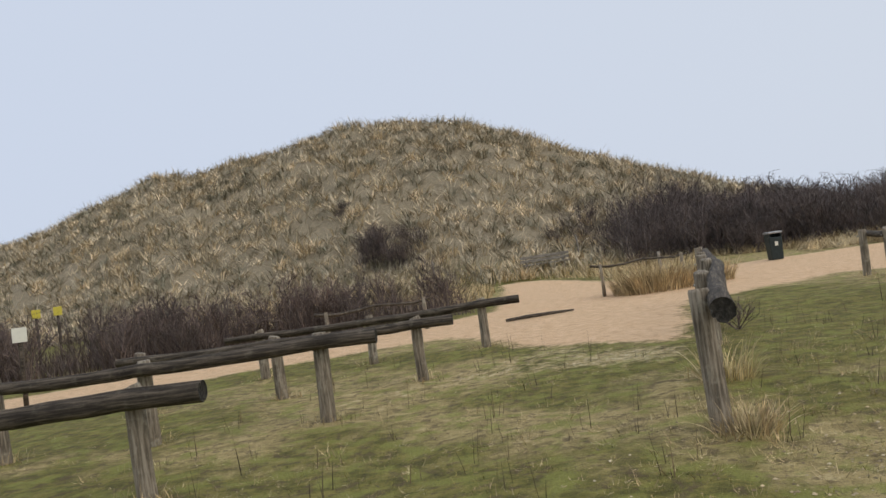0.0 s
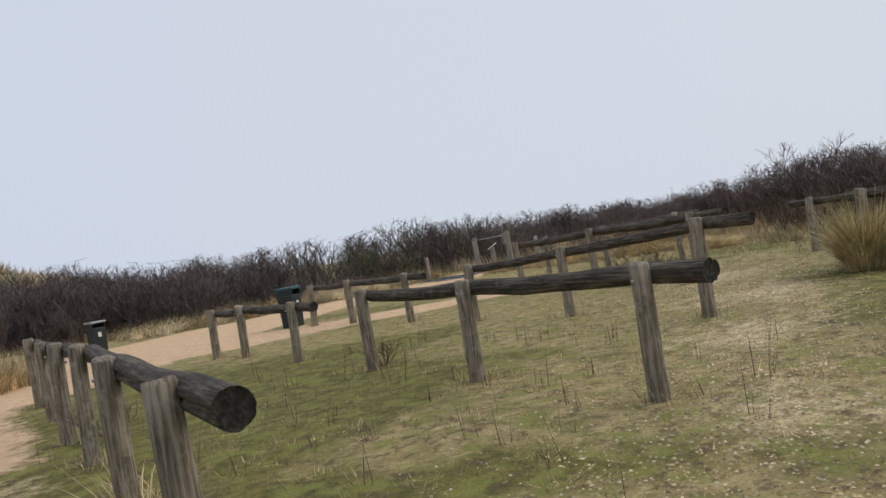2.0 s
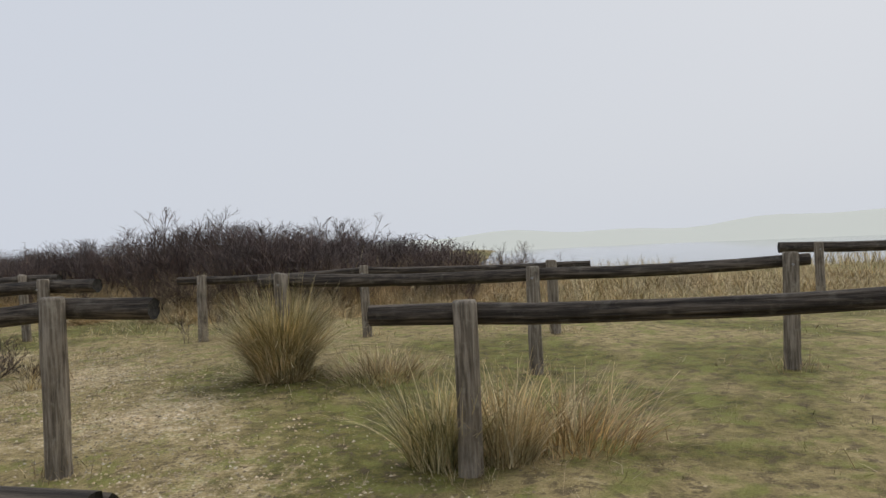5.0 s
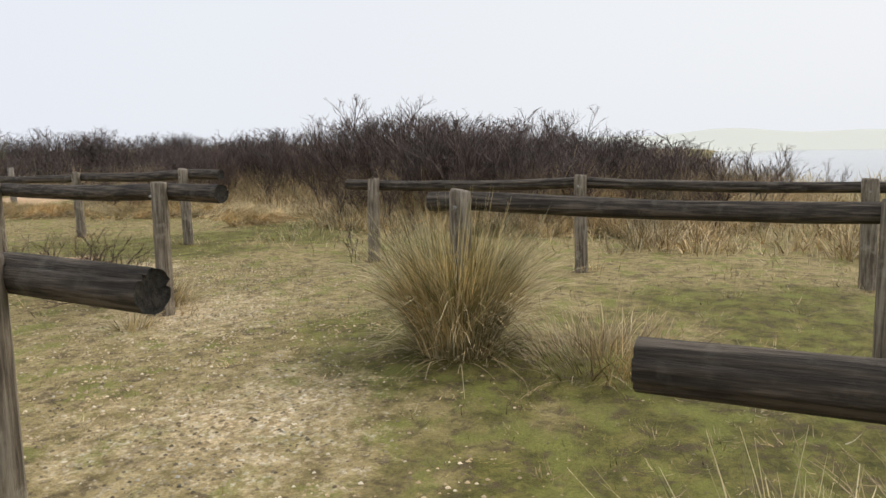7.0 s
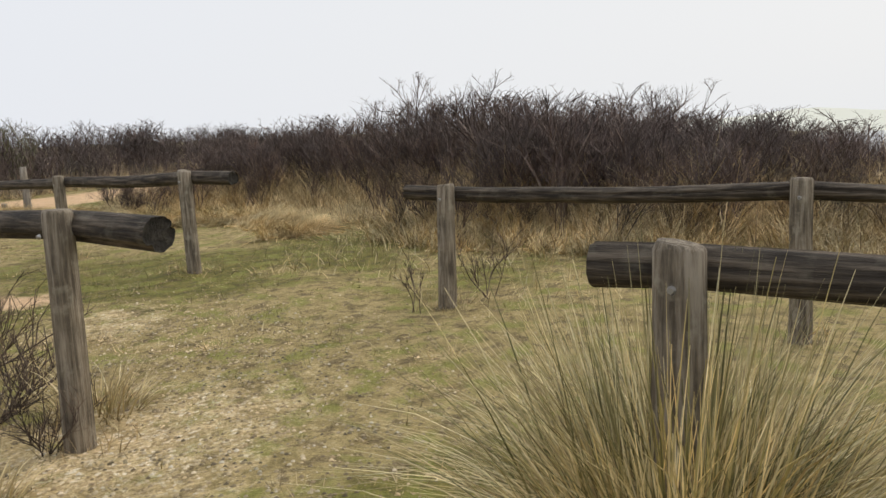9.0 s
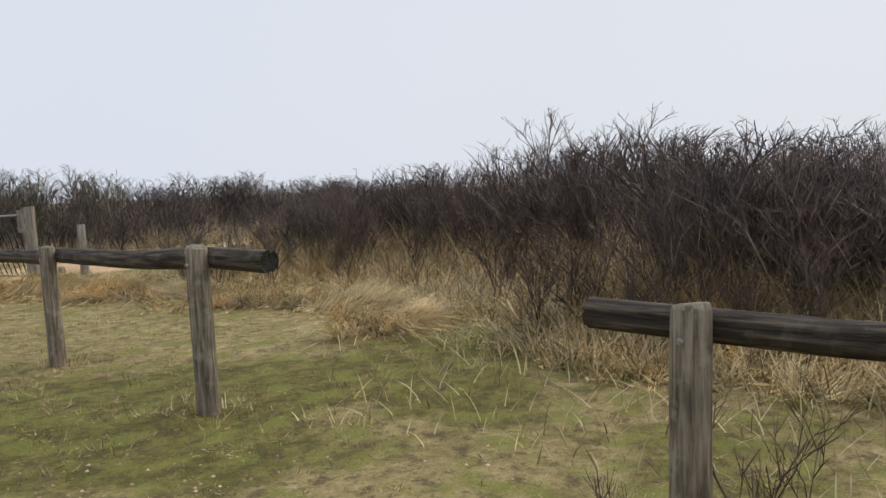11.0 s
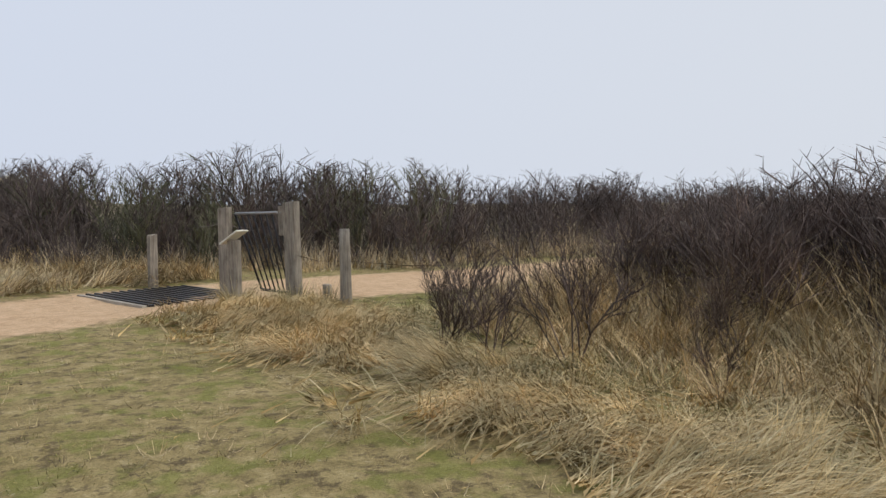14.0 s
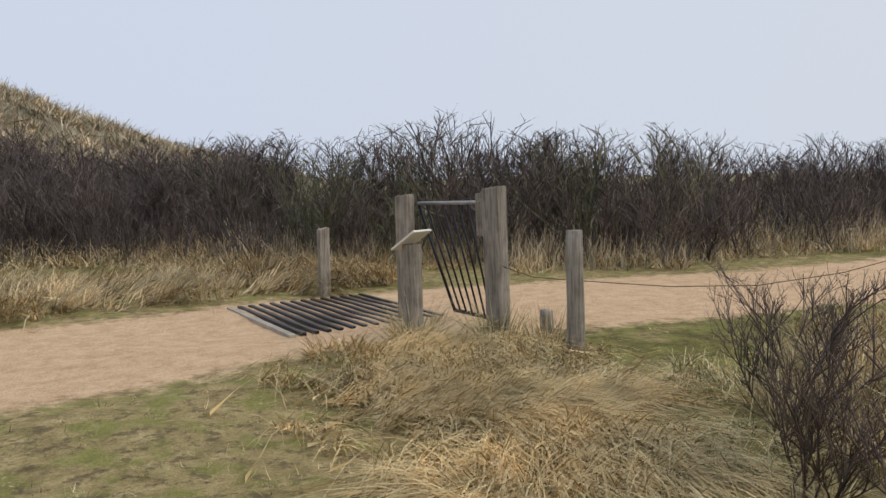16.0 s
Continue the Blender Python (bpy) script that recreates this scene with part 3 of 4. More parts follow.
# ---- gate, cattle grid and posts by the path ----
def sawn_post(x, y, h, w, d, turn, seed, label, round_=False, notch=False):
    rnd = random.Random(seed)
    thing = tagged(empty("gate_post" if notch or not round_ else "fence_post", pose(x, y, gz(x, y), rnd.uniform(-1.2, 1.2), rnd.uniform(-1.5, 1.5), turn)), label, "post")
    if round_:
        V, F = tube([(0, 0, -0.1), (0, 0, 0.06), (0.006, 0, h * 0.4), (0, 0.004, h * 0.8), (0, 0, h)], [w * 0.56, w * 0.54, w * 0.5, w * 0.5, w * 0.47], 12, 0.07, seed)
        part("shaft", mesh_ob("shaft", V, F, SAWN, True), thing)
    else:
        bm = box(w, d, h + 0.1, 0.012)
        for v in bm.verts:
            v.co.z -= 0.1
            v.co.x += rnd.uniform(-0.006, 0.006)
            v.co.y += rnd.uniform(-0.006, 0.006)
            if v.co.z > h - 0.05:
                v.co.z += 0.02 * v.co.x / w + rnd.uniform(-0.006, 0.006)
        part("shaft", from_bm("shaft", bm, SAWN), thing)
    if notch:
        part("strike_block", from_bm("strike_block", box(0.10, 0.11, 0.42, 0.012), SAWN), thing, Matrix.Translation((-w / 2 - 0.05, 0.0, h - 0.47)), "grey wooden block")
        bolt = from_bm("bolt", bolt_bm(), BOLT)
        part("bolt", bolt, thing, Matrix.Translation((-w / 2 - 0.05, -0.062, h - 0.14)) @ Matrix.Rotation(radians(90), 4, "X"))
    return thing


GL, GR = Vector((21.12, 23.98, 0)), Vector((21.82, 22.91, 0))
gdir = math.degrees(math.atan2(GR.y - GL.y, GR.x - GL.x))
sawn_post(GL.x, GL.y, 1.33, 0.17, 0.12, gdir, 61, "grey sawn gate post with drying cracks in dry grass")
sawn_post(GR.x, GR.y, 1.40, 0.19, 0.15, gdir, 62, "thick grey sawn gate post with strike block", notch=True)
sawn_post(22.17, 21.85, 1.05, 0.15, 0.15, 0, 63, "weathered round fence post with rotten foot", round_=True)
sawn_post(20.43, 26.14, 0.90, 0.14, 0.10, 20, 64, "grey wooden post beside the path in dry grass")
sawn_post(22.22, 22.66, 0.24, 0.13, 0.13, 0, 65, "short sawn-off post stump beside the sand path", round_=True)
sawn_post(28.2, 21.6, 1.05, 0.12, 0.12, 0, 66, "weathered fence post among thorn bushes", round_=True)
sawn_post(3.9, 24.2, 0.8, 0.10, 0.10, 0, 67, "pale fence post in russet grass", round_=True)
sawn_post(-5.2, 37.5, 1.0, 0.10, 0.10, 0, 68, "pale fence post at the foot of the dune", round_=True)
sawn_post(1.9, 39.0, 1.0, 0.10, 0.10, 0, 69, "pale fence post at the foot of the dune", round_=True)

gate = tagged(empty("metal_gate", Matrix.Translation(GL + Vector((0, 0, gz(GL.x, GL.y)))) @ Matrix.Rotation(radians(gdir), 4, "Z")), "sagging dark iron bar gate between grey posts", "gate")
TL, TR, BL, BR = Vector((0.12, 0.09, 1.24)), Vector((1.08, 0.05, 1.26)), Vector((0.46, 0.26, 0.10)), Vector((1.26, 0.12, 0.08))


def bar(a, b_, r, name, material, parent, sides=6):
    V, F = tube([a, (Vector(a) + Vector(b_)) / 2, b_], [r, r, r], sides)
    return part(name, mesh_ob(name, V, F, material, True), parent)


bar(TL, TR, 0.020, "top_rail", STEEL, gate, 8)
bar(BL, BR, 0.022, "bottom_rail", IRON, gate, 8)
for k in range(9):
    u = k / 8
    bar(TL.lerp(TR, u), BL.lerp(BR, u), 0.017 if k in (0, 8) else 0.011, "bar", IRON, gate)

sign = tagged(empty("information_sign", pose(20.98, 22.95, gz(20.98, 22.95), 0, 0, gdir)), "pale slanted notice panel on a short grey post", "sign")
bm = box(0.15, 0.12, 0.98, 0.012)
part("post", from_bm("post", bm, SAWN), sign, Matrix.Translation((0, 0, -0.08)))
panel = part("panel", from_bm("panel", box(0.36, 0.24, 0.022, 0.004), WHITE), sign, pose(0, 0, 0.93, 0, -31, 0), "white printed panel")
for i, (w_, x_, y_) in enumerate(((0.10, -0.1, 0.05), (0.12, 0.08, 0.05), (0.28, 0.0, -0.02), (0.28, 0.0, -0.06), (0.2, -0.04, -0.09))):
    part("print", from_bm("print", box(w_, 0.05 if i < 2 else 0.014, 0.003, 0), INK), panel, Matrix.Translation((x_, y_, 0.021)))

grid = tagged(empty("cattle_grid", Matrix.Translation((19.49, 24.73, gz(19.5, 24.7) - 0.035)) @ Matrix.Rotation(math.atan2(-1.56, 0.5), 4, "Z")), "black steel bar cattle grid set across the sand path", "cattle grid")
GLEN, GWID = 2.1, 1.75
for k in range(13):
    bm = box(GLEN, 0.055, 0.07, 0.008)
    part("bar", from_bm("bar", bm, GRID), grid, Matrix.Translation((GLEN / 2 - 0.75, 0.08 + k * GWID / 13, -0.005)))
# flat dark sheet in place of the shaded hollow under the bars
part("pit_shade_sheet", from_bm("pit_shade_sheet", box(GLEN, GWID, 0.01, 0), IRON), grid, Matrix.Translation((GLEN / 2 - 0.75, GWID / 2, 0.005)))
part("kerb", from_bm("kerb", box(GLEN, 0.07, 0.07, 0.006), CONC), grid, Matrix.Translation((GLEN / 2 - 0.75, -0.04, -0.01)), "pale concrete edge")

# barbed wire from the fence post towards the bushes
wire = tagged(empty("barbed_wire", Matrix.Translation((22.17, 21.85, 0))), "rusty barbed wire slung between fence posts", "wire")
wp = [Vector((0, 0, 0.62)), Vector((0.9, 0.0, 0.52)), Vector((1.8, 0.03, 0.48)), Vector((2.7, 0.04, 0.55)), Vector((3.43, 0.05, 0.68))]
V, F = tube(wp, [0.004] * 5, 5)
part("strand", mesh_ob("strand", V, F, WEED), wire)
wp2 = [Vector((0, 0, 0.62)), Vector((-0.2, 0.5, 0.6)), Vector((-0.35, 1.06, 0.66))]
V, F = tube(wp2, [0.004] * 3, 5)
part("strand", mesh_ob("strand", V, F, WEED), wire)

# fallen thin log on the sand
V, F = tube([(-0.35, 16.4, 0.02), (0.1, 16.55, 0.035), (0.6, 16.7, 0.03), (1.1, 16.85, 0.02)], [0.03, 0.04, 0.035, 0.02], 8, 0.1, 5)
tagged(mesh_ob("fallen_branch", V, F, RAIL, True), "dark fallen branch lying on the sand", "branch")


# ---- bins, bench, far signs ----
def litter_bin(x, y, h, w, turn, lid):
    thing = tagged(empty("litter_bin", pose(x, y, gz(x, y), 0, 0, turn)), "dark green plastic litter bin on the sand", "litter bin", "litter bins")
    bm = box(w, w * 0.9, h * 0.80, 0.025)
    for v in bm.verts:
        k = 0.86 + 0.14 * max(0, v.co.z) / h
        v.co.x *= k
        v.co.y *= k
    part("body", from_bm("body", bm, BIN), thing)
    part("hood", from_bm("hood", box(w * 1.06, w * 0.96, h * 0.07, 0.02), lid), thing, Matrix.Translation((0, 0, h * 0.93)), "bin hood")
    for s in (-1, 1):
        part("hood_side", from_bm("hood_side", box(0.03, w * 0.9, h * 0.15, 0.004), BIN), thing, Matrix.Translation((s * (w / 2 - 0.03), 0, h * 0.79)))
    part("hood_back", from_bm("hood_back", box(w * 0.8, 0.03, h * 0.15, 0.004), BIN), thing, Matrix.Translation((0, w * 0.4, h * 0.79)))
    part("sticker", from_bm("sticker", box(w * 0.22, 0.004, w * 0.3, 0), WHITE), thing, Matrix.Translation((0, -w * 0.443, h * 0.5)), "small pale sticker")
    return thing


litter_bin(7.45, 25.0, 0.86, 0.42, 10, STEEL)
litter_bin(10.05, 18.85, 0.95, 0.46, 30, BINTOP)

bench = tagged(empty("bench", pose(0.25, 36.5, gz(0.25, 36.5) - 0.02, 0, 0, 4)), "weathered grey plank bench at the foot of the dune", "bench")
for s in (-0.85, 0.85):
    part("leg", from_bm("leg", box(0.10, 0.42, 0.42, 0.01), BENCH), bench, Matrix.Translation((s, 0, 0)))
    part("upright", from_bm("upright", box(0.09, 0.07, 0.85, 0.01), BENCH), bench, Matrix.Translation((s, 0.25, 0)))
for k in range(3):
    part("seat_plank", from_bm("seat_plank", box(2.3, 0.13, 0.05, 0.01), BENCH), bench, Matrix.Translation((0, -0.15 + k * 0.15, 0.42)))
for k in range(2):
    part("back_plank", from_bm("back_plank", box(2.3, 0.04, 0.13, 0.01), BENCH), bench, Matrix.Translation((0, 0.19, 0.56 + k * 0.17)))

for x_, y_, h_, m_, lab in ((-8.7, 12.4, 1.35, WHITE, "pale square sign on a dark pole"), (-14.6, 21.0, 1.75, YELLOW, "small yellow sign on a thin pole"), (-14.1, 21.3, 1.75, YELLOW, "small yellow sign on a thin pole")):
    sp = tagged(empty("pole_sign", pose(x_, y_, gz(x_, y_), 0, 2, 35)), lab, "sign")
    V, F = tube([(0, 0, -0.1), (0, 0, h_ / 2), (0, 0, h_)], [0.045, 0.04, 0.04], 8)
    part("pole", mesh_ob("pole", V, F, RAIL, True), sp)
    part("plate", from_bm("plate", box(0.24, 0.03, 0.26, 0.006), m_), sp, Matrix.Translation((0, -0.06, h_ - 0.2)), "sign plate")


# ---- tussocks of long grass ----
def tussock(x, y, count, lmin, lmax, spread, material, label, seed, wmax=0.011, lean=(0.05, 0.75), droop=(0.1, 0.75), name="grass_tussock"):
    np.random.seed(seed)
    a = np.random.uniform(0, 2 * np.pi, count)
    r = spread * np.sqrt(np.random.uniform(0, 1, count))
    base = np.stack([r * np.cos(a), r * np.sin(a), np.full(count, -0.02)], 1)
    da = a + np.random.normal(0, 0.5, count)
    le = np.clip(np.random.uniform(*lean, count) * (0.35 + r / spread * 0.75), 0.02, 0.93)
    V, Q = ribbons(base, np.random.uniform(lmin, lmax, count), da, le, np.random.uniform(*droop, count), np.random.uniform(0.35, 1, count) * wmax, 5)
    V[:, 2] = np.maximum(V[:, 2], -0.03)
    ob = tri_quads(name, V, Q, material)
    ob.location = (x, y, gz(x, y))
    return tagged(ob, label, "grass", "grass tussocks")


tussock(12.22, 6.74, 1900, 0.55, 1.30, 0.26, MARRAM, "large arching tussock of yellow-green marram round a rail post", 71, lean=(0.0, 0.30), droop=(0.1, 0.8))
tussock(12.20, 6.72, 1500, 0.55, 1.30, 0.26, STRAW, "long pale dry blades arching out of a tussock", 72, lean=(0.02, 0.36), droop=(0.3, 1.2))
tussock(12.25, 6.7, 420, 0.3, 0.6, 0.35, STRAW, "bleached dead blades hanging round a tussock", 83, lean=(0.6, 0.9), droop=(0.5, 1.0))
tussock(8.98, 4.78, 520, 0.35, 0.80, 0.20, MARRAM, "bushy marram tussock round a rail post", 73, lean=(0.02, 0.5))
tussock(9.0, 4.38, 380, 0.35, 0.85, 0.20, STRAW, "dry straw tussock beside a rail post", 74, lean=(0.02, 0.5))
tussock(9.45, 3.95, 600, 0.3, 0.7, 0.5, RUSSET, "low brown dead grass spreading from a rail post", 75, lean=(0.3, 0.9))
tussock(12.25, 5.7, 520, 0.2, 0.5, 0.55, RUSSET, "low brown dead grass under a log rail", 76, lean=(0.3, 0.9))
tussock(2.10, 5.40, 260, 0.12, 0.36, 0.24, RUSSET, "brown dead grass at the foot of a rail post", 77)
tussock(2.35, 7.3, 240, 0.2, 0.5, 0.25, STRAW, "dry grass at the foot of a rail post", 78)
tussock(3.1, 19.2, 1500, 0.4, 0.95, 1.0, RUSSET, "tall russet grass island on the sand", 79, wmax=0.022, lean=(0.02, 0.4))
tussock(4.3, 19.9, 900, 0.35, 0.8, 0.8, RUSSET, "tall russet grass island on the sand", 80, wmax=0.022, lean=(0.02, 0.4))
tussock(13.25, 10.05, 260, 0.15, 0.45, 0.25, STRAW, "pale dry grass below a bare bush", 81, lean=(0.3, 0.9))
tussock(20.95, 22.75, 260, 0.25, 0.6, 0.22, STRAW, "pale grass tuft round the feet of the gate posts", 84, lean=(0.1, 0.7))
tussock(21.75, 22.70, 240, 0.2, 0.5, 0.25, MARRAM, "grass tuft round the feet of the gate posts", 85, lean=(0.1, 0.7))
tussock(22.05, 22.3, 220, 0.2, 0.5, 0.22, RUSSET, "brown dead tuft beside a sawn-off post stump", 86, lean=(0.2, 0.9))
tussock(12.2, 9.55, 110, 0.15, 0.35, 0.12, STRAW, "small pale tuft on gravelly turf", 82, lean=(0.3, 0.9))


# ---- bare bushes standing alone ----
def bush(x, y, seed, h, spread, stems, fork, r0, material, label, name="bare_bush"):
    V, Q = shrub(seed, h, spread, stems, {2: (5, 4), 3: (6, 5, 3), 4: (7, 6, 3)}[fork], r0 / h, 3)
    ob = tri_quads(name, V, Q, material)
    ob.location = (x, y, gz(x, y))
    return tagged(ob, label, "bush", "bare bushes")


bush(12.92, 10.5, 91, 0.62, 2.6, 22, 2, 0.008, TWIGB, "low spreading bare thorn bush under a log rail")
bush(13.25, 11.3, 92, 0.70, 2.4, 18, 2, 0.008, TWIGB, "low spreading bare thorn bush under a log rail")
bush(12.75, 9.85, 93, 0.4, 1.3, 10, 2, 0.006, TWIGB, "low bare twigs round a rail post")
bush(21.5, 12.8, 94, 1.25, 0.8, 4, 3, 0.009, TWIGB, "slender bare sapling in tall dry grass", "bare_sapling")
bush(21.15, 12.3, 95, 1.15, 0.8, 3, 3, 0.009, TWIGB, "slender bare sapling in tall dry grass", "bare_sapling")
bush(21.7, 18.4, 96, 0.8, 0.9, 5, 3, 0.009, TWIGB, "small bare sapling at the edge of the thicket", "bare_sapling")
bush(22.5, 19.5, 97, 1.0, 1.1, 7, 3, 0.010, TWIG, "dark bare thorn bush in dead grass")
bush(23.2, 20.4, 98, 0.9, 1.1, 7, 3, 0.010, TWIG, "dark bare thorn bush in dead grass")
bush(22.1, 18.9, 99, 0.75, 1.2, 6, 3, 0.009, TWIGB, "dark bare thorn bush in dead grass")
bush(22.0, 18.0, 110, 1.0, 1.1, 6, 3, 0.010, TWIG, "dark bare thorn bush in dead grass")
bush(22.3, 17.2, 111, 1.35, 0.9, 5, 3, 0.011, TWIG, "dark bare thorn bush in dead grass")
bush(16.5, 8.9, 100, 0.65, 1.0, 5, 2, 0.008, TWIGB, "thin bare shoots beside a rail post")
bush(15.9, 9.35, 101, 0.55, 0.8, 3, 2, 0.007, TWIGB, "thin bare shoots beside a rail post")
bush(6.45, 10.35, 102, 0.35, 1.8, 14, 2, 0.006, TWIGB, "low dark tangle of twigs round a rail post")
bush(3.2, 10.7, 103, 0.45, 1.5, 14, 2, 0.007, TWIG, "low dark tangle of twigs round a rail post")
bush(26.0, 12.9, 104, 2.75, 0.9, 9, 4, 0.030, TWIG, "bare rounded thorn tree rising out of the thicket", "thorn_tree")
bush(27.0, 9.1, 105, 2.35, 0.9, 9, 4, 0.028, TWIG, "bare rounded thorn tree rising out of the thicket", "thorn_tree")
bush(24.8, 14.6, 106, 1.8, 0.9, 8, 4, 0.020, TWIG, "bare thorn bush in the thicket", "thorn_tree")
bush(17.5, 34.0, 107, 2.6, 0.6, 5, 4, 0.032, TWIGF, "thin bare tree above the far thicket, toned for mist", "thorn_tree")
bush(29.0, 32.0, 108, 2.7, 0.8, 7, 4, 0.032, TWIGF, "bare rounded tree behind the far thicket, toned for mist", "thorn_tree")
bush(26.0, 32.0, 109, 2.6, 0.8, 7, 4, 0.032, TWIGF, "bare rounded tree behind the far thicket, toned for mist", "thorn_tree")


# ---- thickets ----
VARIANTS = [shrub(200 + i, 1.0, 0.7, 8, (5, 4, 2), 0.011, 2, 0.3) for i in range(7)]
FINE = [shrub(300 + i, 1.0, 0.55, 8, (6, 4, 3), 0.009, 2, 0.35) for i in range(6)]
EDGE = [shrub(320 + i, 1.0, 0.6, 4, (6, 4, 3), 0.009, 3, 0.35) for i in range(4)]
rng = np.random.RandomState(5)


def scatter_band(edge, depth, n, start=0.0):
    """Random places in a band that lies to one side of an edge line: x, y and how deep in it they are."""
    seg = [(Vector(a), Vector(b_)) for a, b_ in zip(edge, edge[1:])]
    ln = np.array([(b_ - a).length for a, b_ in seg])
    pick = rng.choice(len(seg), n, p=ln / ln.sum())
    u, v = rng.uniform(-0.25, 1.25, n), rng.uniform(start, 1, n)
    A = np.array([[*a, *b_] for a, b_ in seg])[pick]
    d = A[:, 2:] - A[:, :2]
    nrm = np.stack([-d[:, 1], d[:, 0]], 1) / np.linalg.norm(d, axis=1)[:, None]
    p = A[:, :2] + d * u[:, None] + nrm * (v * depth)[:, None]
    return p[:, 0], p[:, 1], v


def upright_mass(name, xs, ys, hs, wmin, wmax, material, label, lean=(0.0, 0.35), droop=(0.0, 0.2), seg=3, category="grass", hmin=0.55):
    np.random.seed(len(xs))
    n = len(xs)
    base = np.stack([xs, ys, land(xs, ys) - 0.03], 1)
    V, Q = ribbons(base, hs * np.random.uniform(hmin, 1.0, n), np.random.uniform(0, 2 * np.pi, n), np.random.uniform(*lean, n), np.random.uniform(*droop, n), np.random.uniform(wmin, wmax, n), seg)
    return tagged(tri_quads(name, V, Q, material), label, category, kind="stuff")


# edges run so that the band lies on their left-hand side
EAST = [(24.5, 22.0), (23.2, 20.6), (22.5, 19.5), (22.3, 17.5), (22.2, 15.6), (21.6, 13.9), (20.8, 12.6), (19.7, 11.9), (18.9, 10.8), (18.5, 8.0), (18.6, 5.5), (20.5, 4.2), (25, 2.6)]
EAST = [Vector(p) for p in EAST]
EH_Y, EH_H = [2, 4.4, 6, 9, 11, 13, 15, 17, 19, 20.5, 22], [1.0, 1.3, 1.65, 1.95, 2.35, 2.6, 2.45, 2.15, 1.7, 1.2, 0.9]
plist, blist = [], []
ex, ey, ev = scatter_band(EAST, 7.0, 300, 0.26)
for x_, y_, v_ in zip(ex, ey, ev):
    h_ = float(np.interp(y_, EH_Y, EH_H)) * rng.uniform(0.66, 1.02) * (0.62 + 0.34 * min(1, v_ * 2.0))
    src = FINE[rng.randint(6)] if v_ < 0.6 else VARIANTS[rng.randint(7)]
    plist.append(placed(src, x_, y_, gz(x_, y_), h_, rng.uniform(0, 6.28)))
ex, ey, ev = scatter_band(EAST, 2.8, 60, 0.08)
for x_, y_ in zip(ex, ey):
    blist.append(placed(EDGE[rng.randint(4)], x_, y_, gz(x_, y_), rng.uniform(0.7, 1.35), rng.uniform(0, 6.28)))
tagged(tri_quads("thorn_thicket", *joined(plist), TWIG), "dense dark bare thorn thicket behind tall dry grass", "thicket", kind="stuff")
tagged(tri_quads("brown_thicket_edge", *joined(blist), TWIGB), "brown bare shoots at the edge of the thicket", "thicket", kind="stuff")
ex, ey, ev = scatter_band(EAST, 7.5, 9000, 0.40)
upright_mass("thicket_twigs", ex, ey, np.interp(ey, EH_Y, EH_H) * 0.62 * np.minimum(1, 0.45 + ev * 1.1) * (1 + 0.22 * vnoise(ex, ey, 1.4)), 0.006, 0.014, TWIG, "dark twigs filling the thicket", (0.0, 0.7), (0.0, 0.3), 2, category="thicket", hmin=0.4)


def tufts_mass(name, cx, cy, h, per, r, wmin, wmax, material, label, wind=None, lean=(0.05, 0.6), droop=(0.2, 0.9), seg=4, seed=1, lift=0.04):
    """Tufts of blades that spread from their own feet; wind: the bearing into which the whole tuft is swept."""
    np.random.seed(seed)
    n = len(cx) * per
    h = np.repeat(np.broadcast_to(h, np.shape(cx)), per)
    a = np.random.uniform(0, 2 * np.pi, n)
    q = r * np.sqrt(np.random.uniform(0, 1, n)) * np.repeat(np.random.uniform(0.6, 1.3, len(cx)), per)
    x, y = np.repeat(cx, per) + q * np.cos(a), np.repeat(cy, per) + q * np.sin(a)
    way = a + np.random.normal(0, 0.5, n)
    if wind is not None:
        way = np.repeat(wind, per) + np.random.normal(0, 0.5, n)
    V, Q = ribbons(np.stack([x, y, land(x, y) - 0.03], 1), h * np.random.uniform(0.5, 1.0, n), way, np.clip(np.random.uniform(*lean, n), 0.02, 0.96), np.random.uniform(*droop, n), np.random.uniform(wmin, wmax, n), seg)
    V[:, 2] = np.maximum(V[:, 2], land(V[:, 0], V[:, 1]) + np.random.uniform(0.0, lift, len(V)))
    return tagged(tri_quads(name, V, Q, material), label, "grass", kind="stuff")


def sway(x, y):
    return 4.4 + 2.4 * vnoise(x, y, 0.9, 0.5) + 1.6 * vnoise(x, y, 3.1, 1.5)


ex, ey, ev = scatter_band(EAST, 5.0, 2100)
tufts_mass("tall_dry_grass", ex, ey, 0.48 + 0.92 * np.minimum(1, ev * 2.0) * (1 + 0.4 * vnoise(ex, ey, 1.6)), 19, 0.13, 0.006, 0.014, RUSSET, "tall russet dead grass before the thicket", seg=3, seed=3)
ex, ey, ev = scatter_band(EAST, 3.0, 900)
tufts_mass("pale_dry_grass", ex, ey, 0.40 + 0.55 * np.minimum(1, ev * 1.8) * (1 + 0.45 * vnoise(ex, ey, 1.6, 1.0)), 22, 0.12, 0.005, 0.012, FLATG, "pale dry grass tufts before the thicket", sway(ex, ey), (0.1, 0.8), (0.3, 1.1), 4, seed=4)
ex, ey, ev = scatter_band(EAST, 2.6, 320)
tufts_mass("green_edge_tufts", ex, ey, 0.38 + 0.25 * ev, 24, 0.13, 0.005, 0.011, MARRAM, "grey-green grass tufts before the thicket", None, (0.1, 0.7), (0.3, 1.0), seed=5)

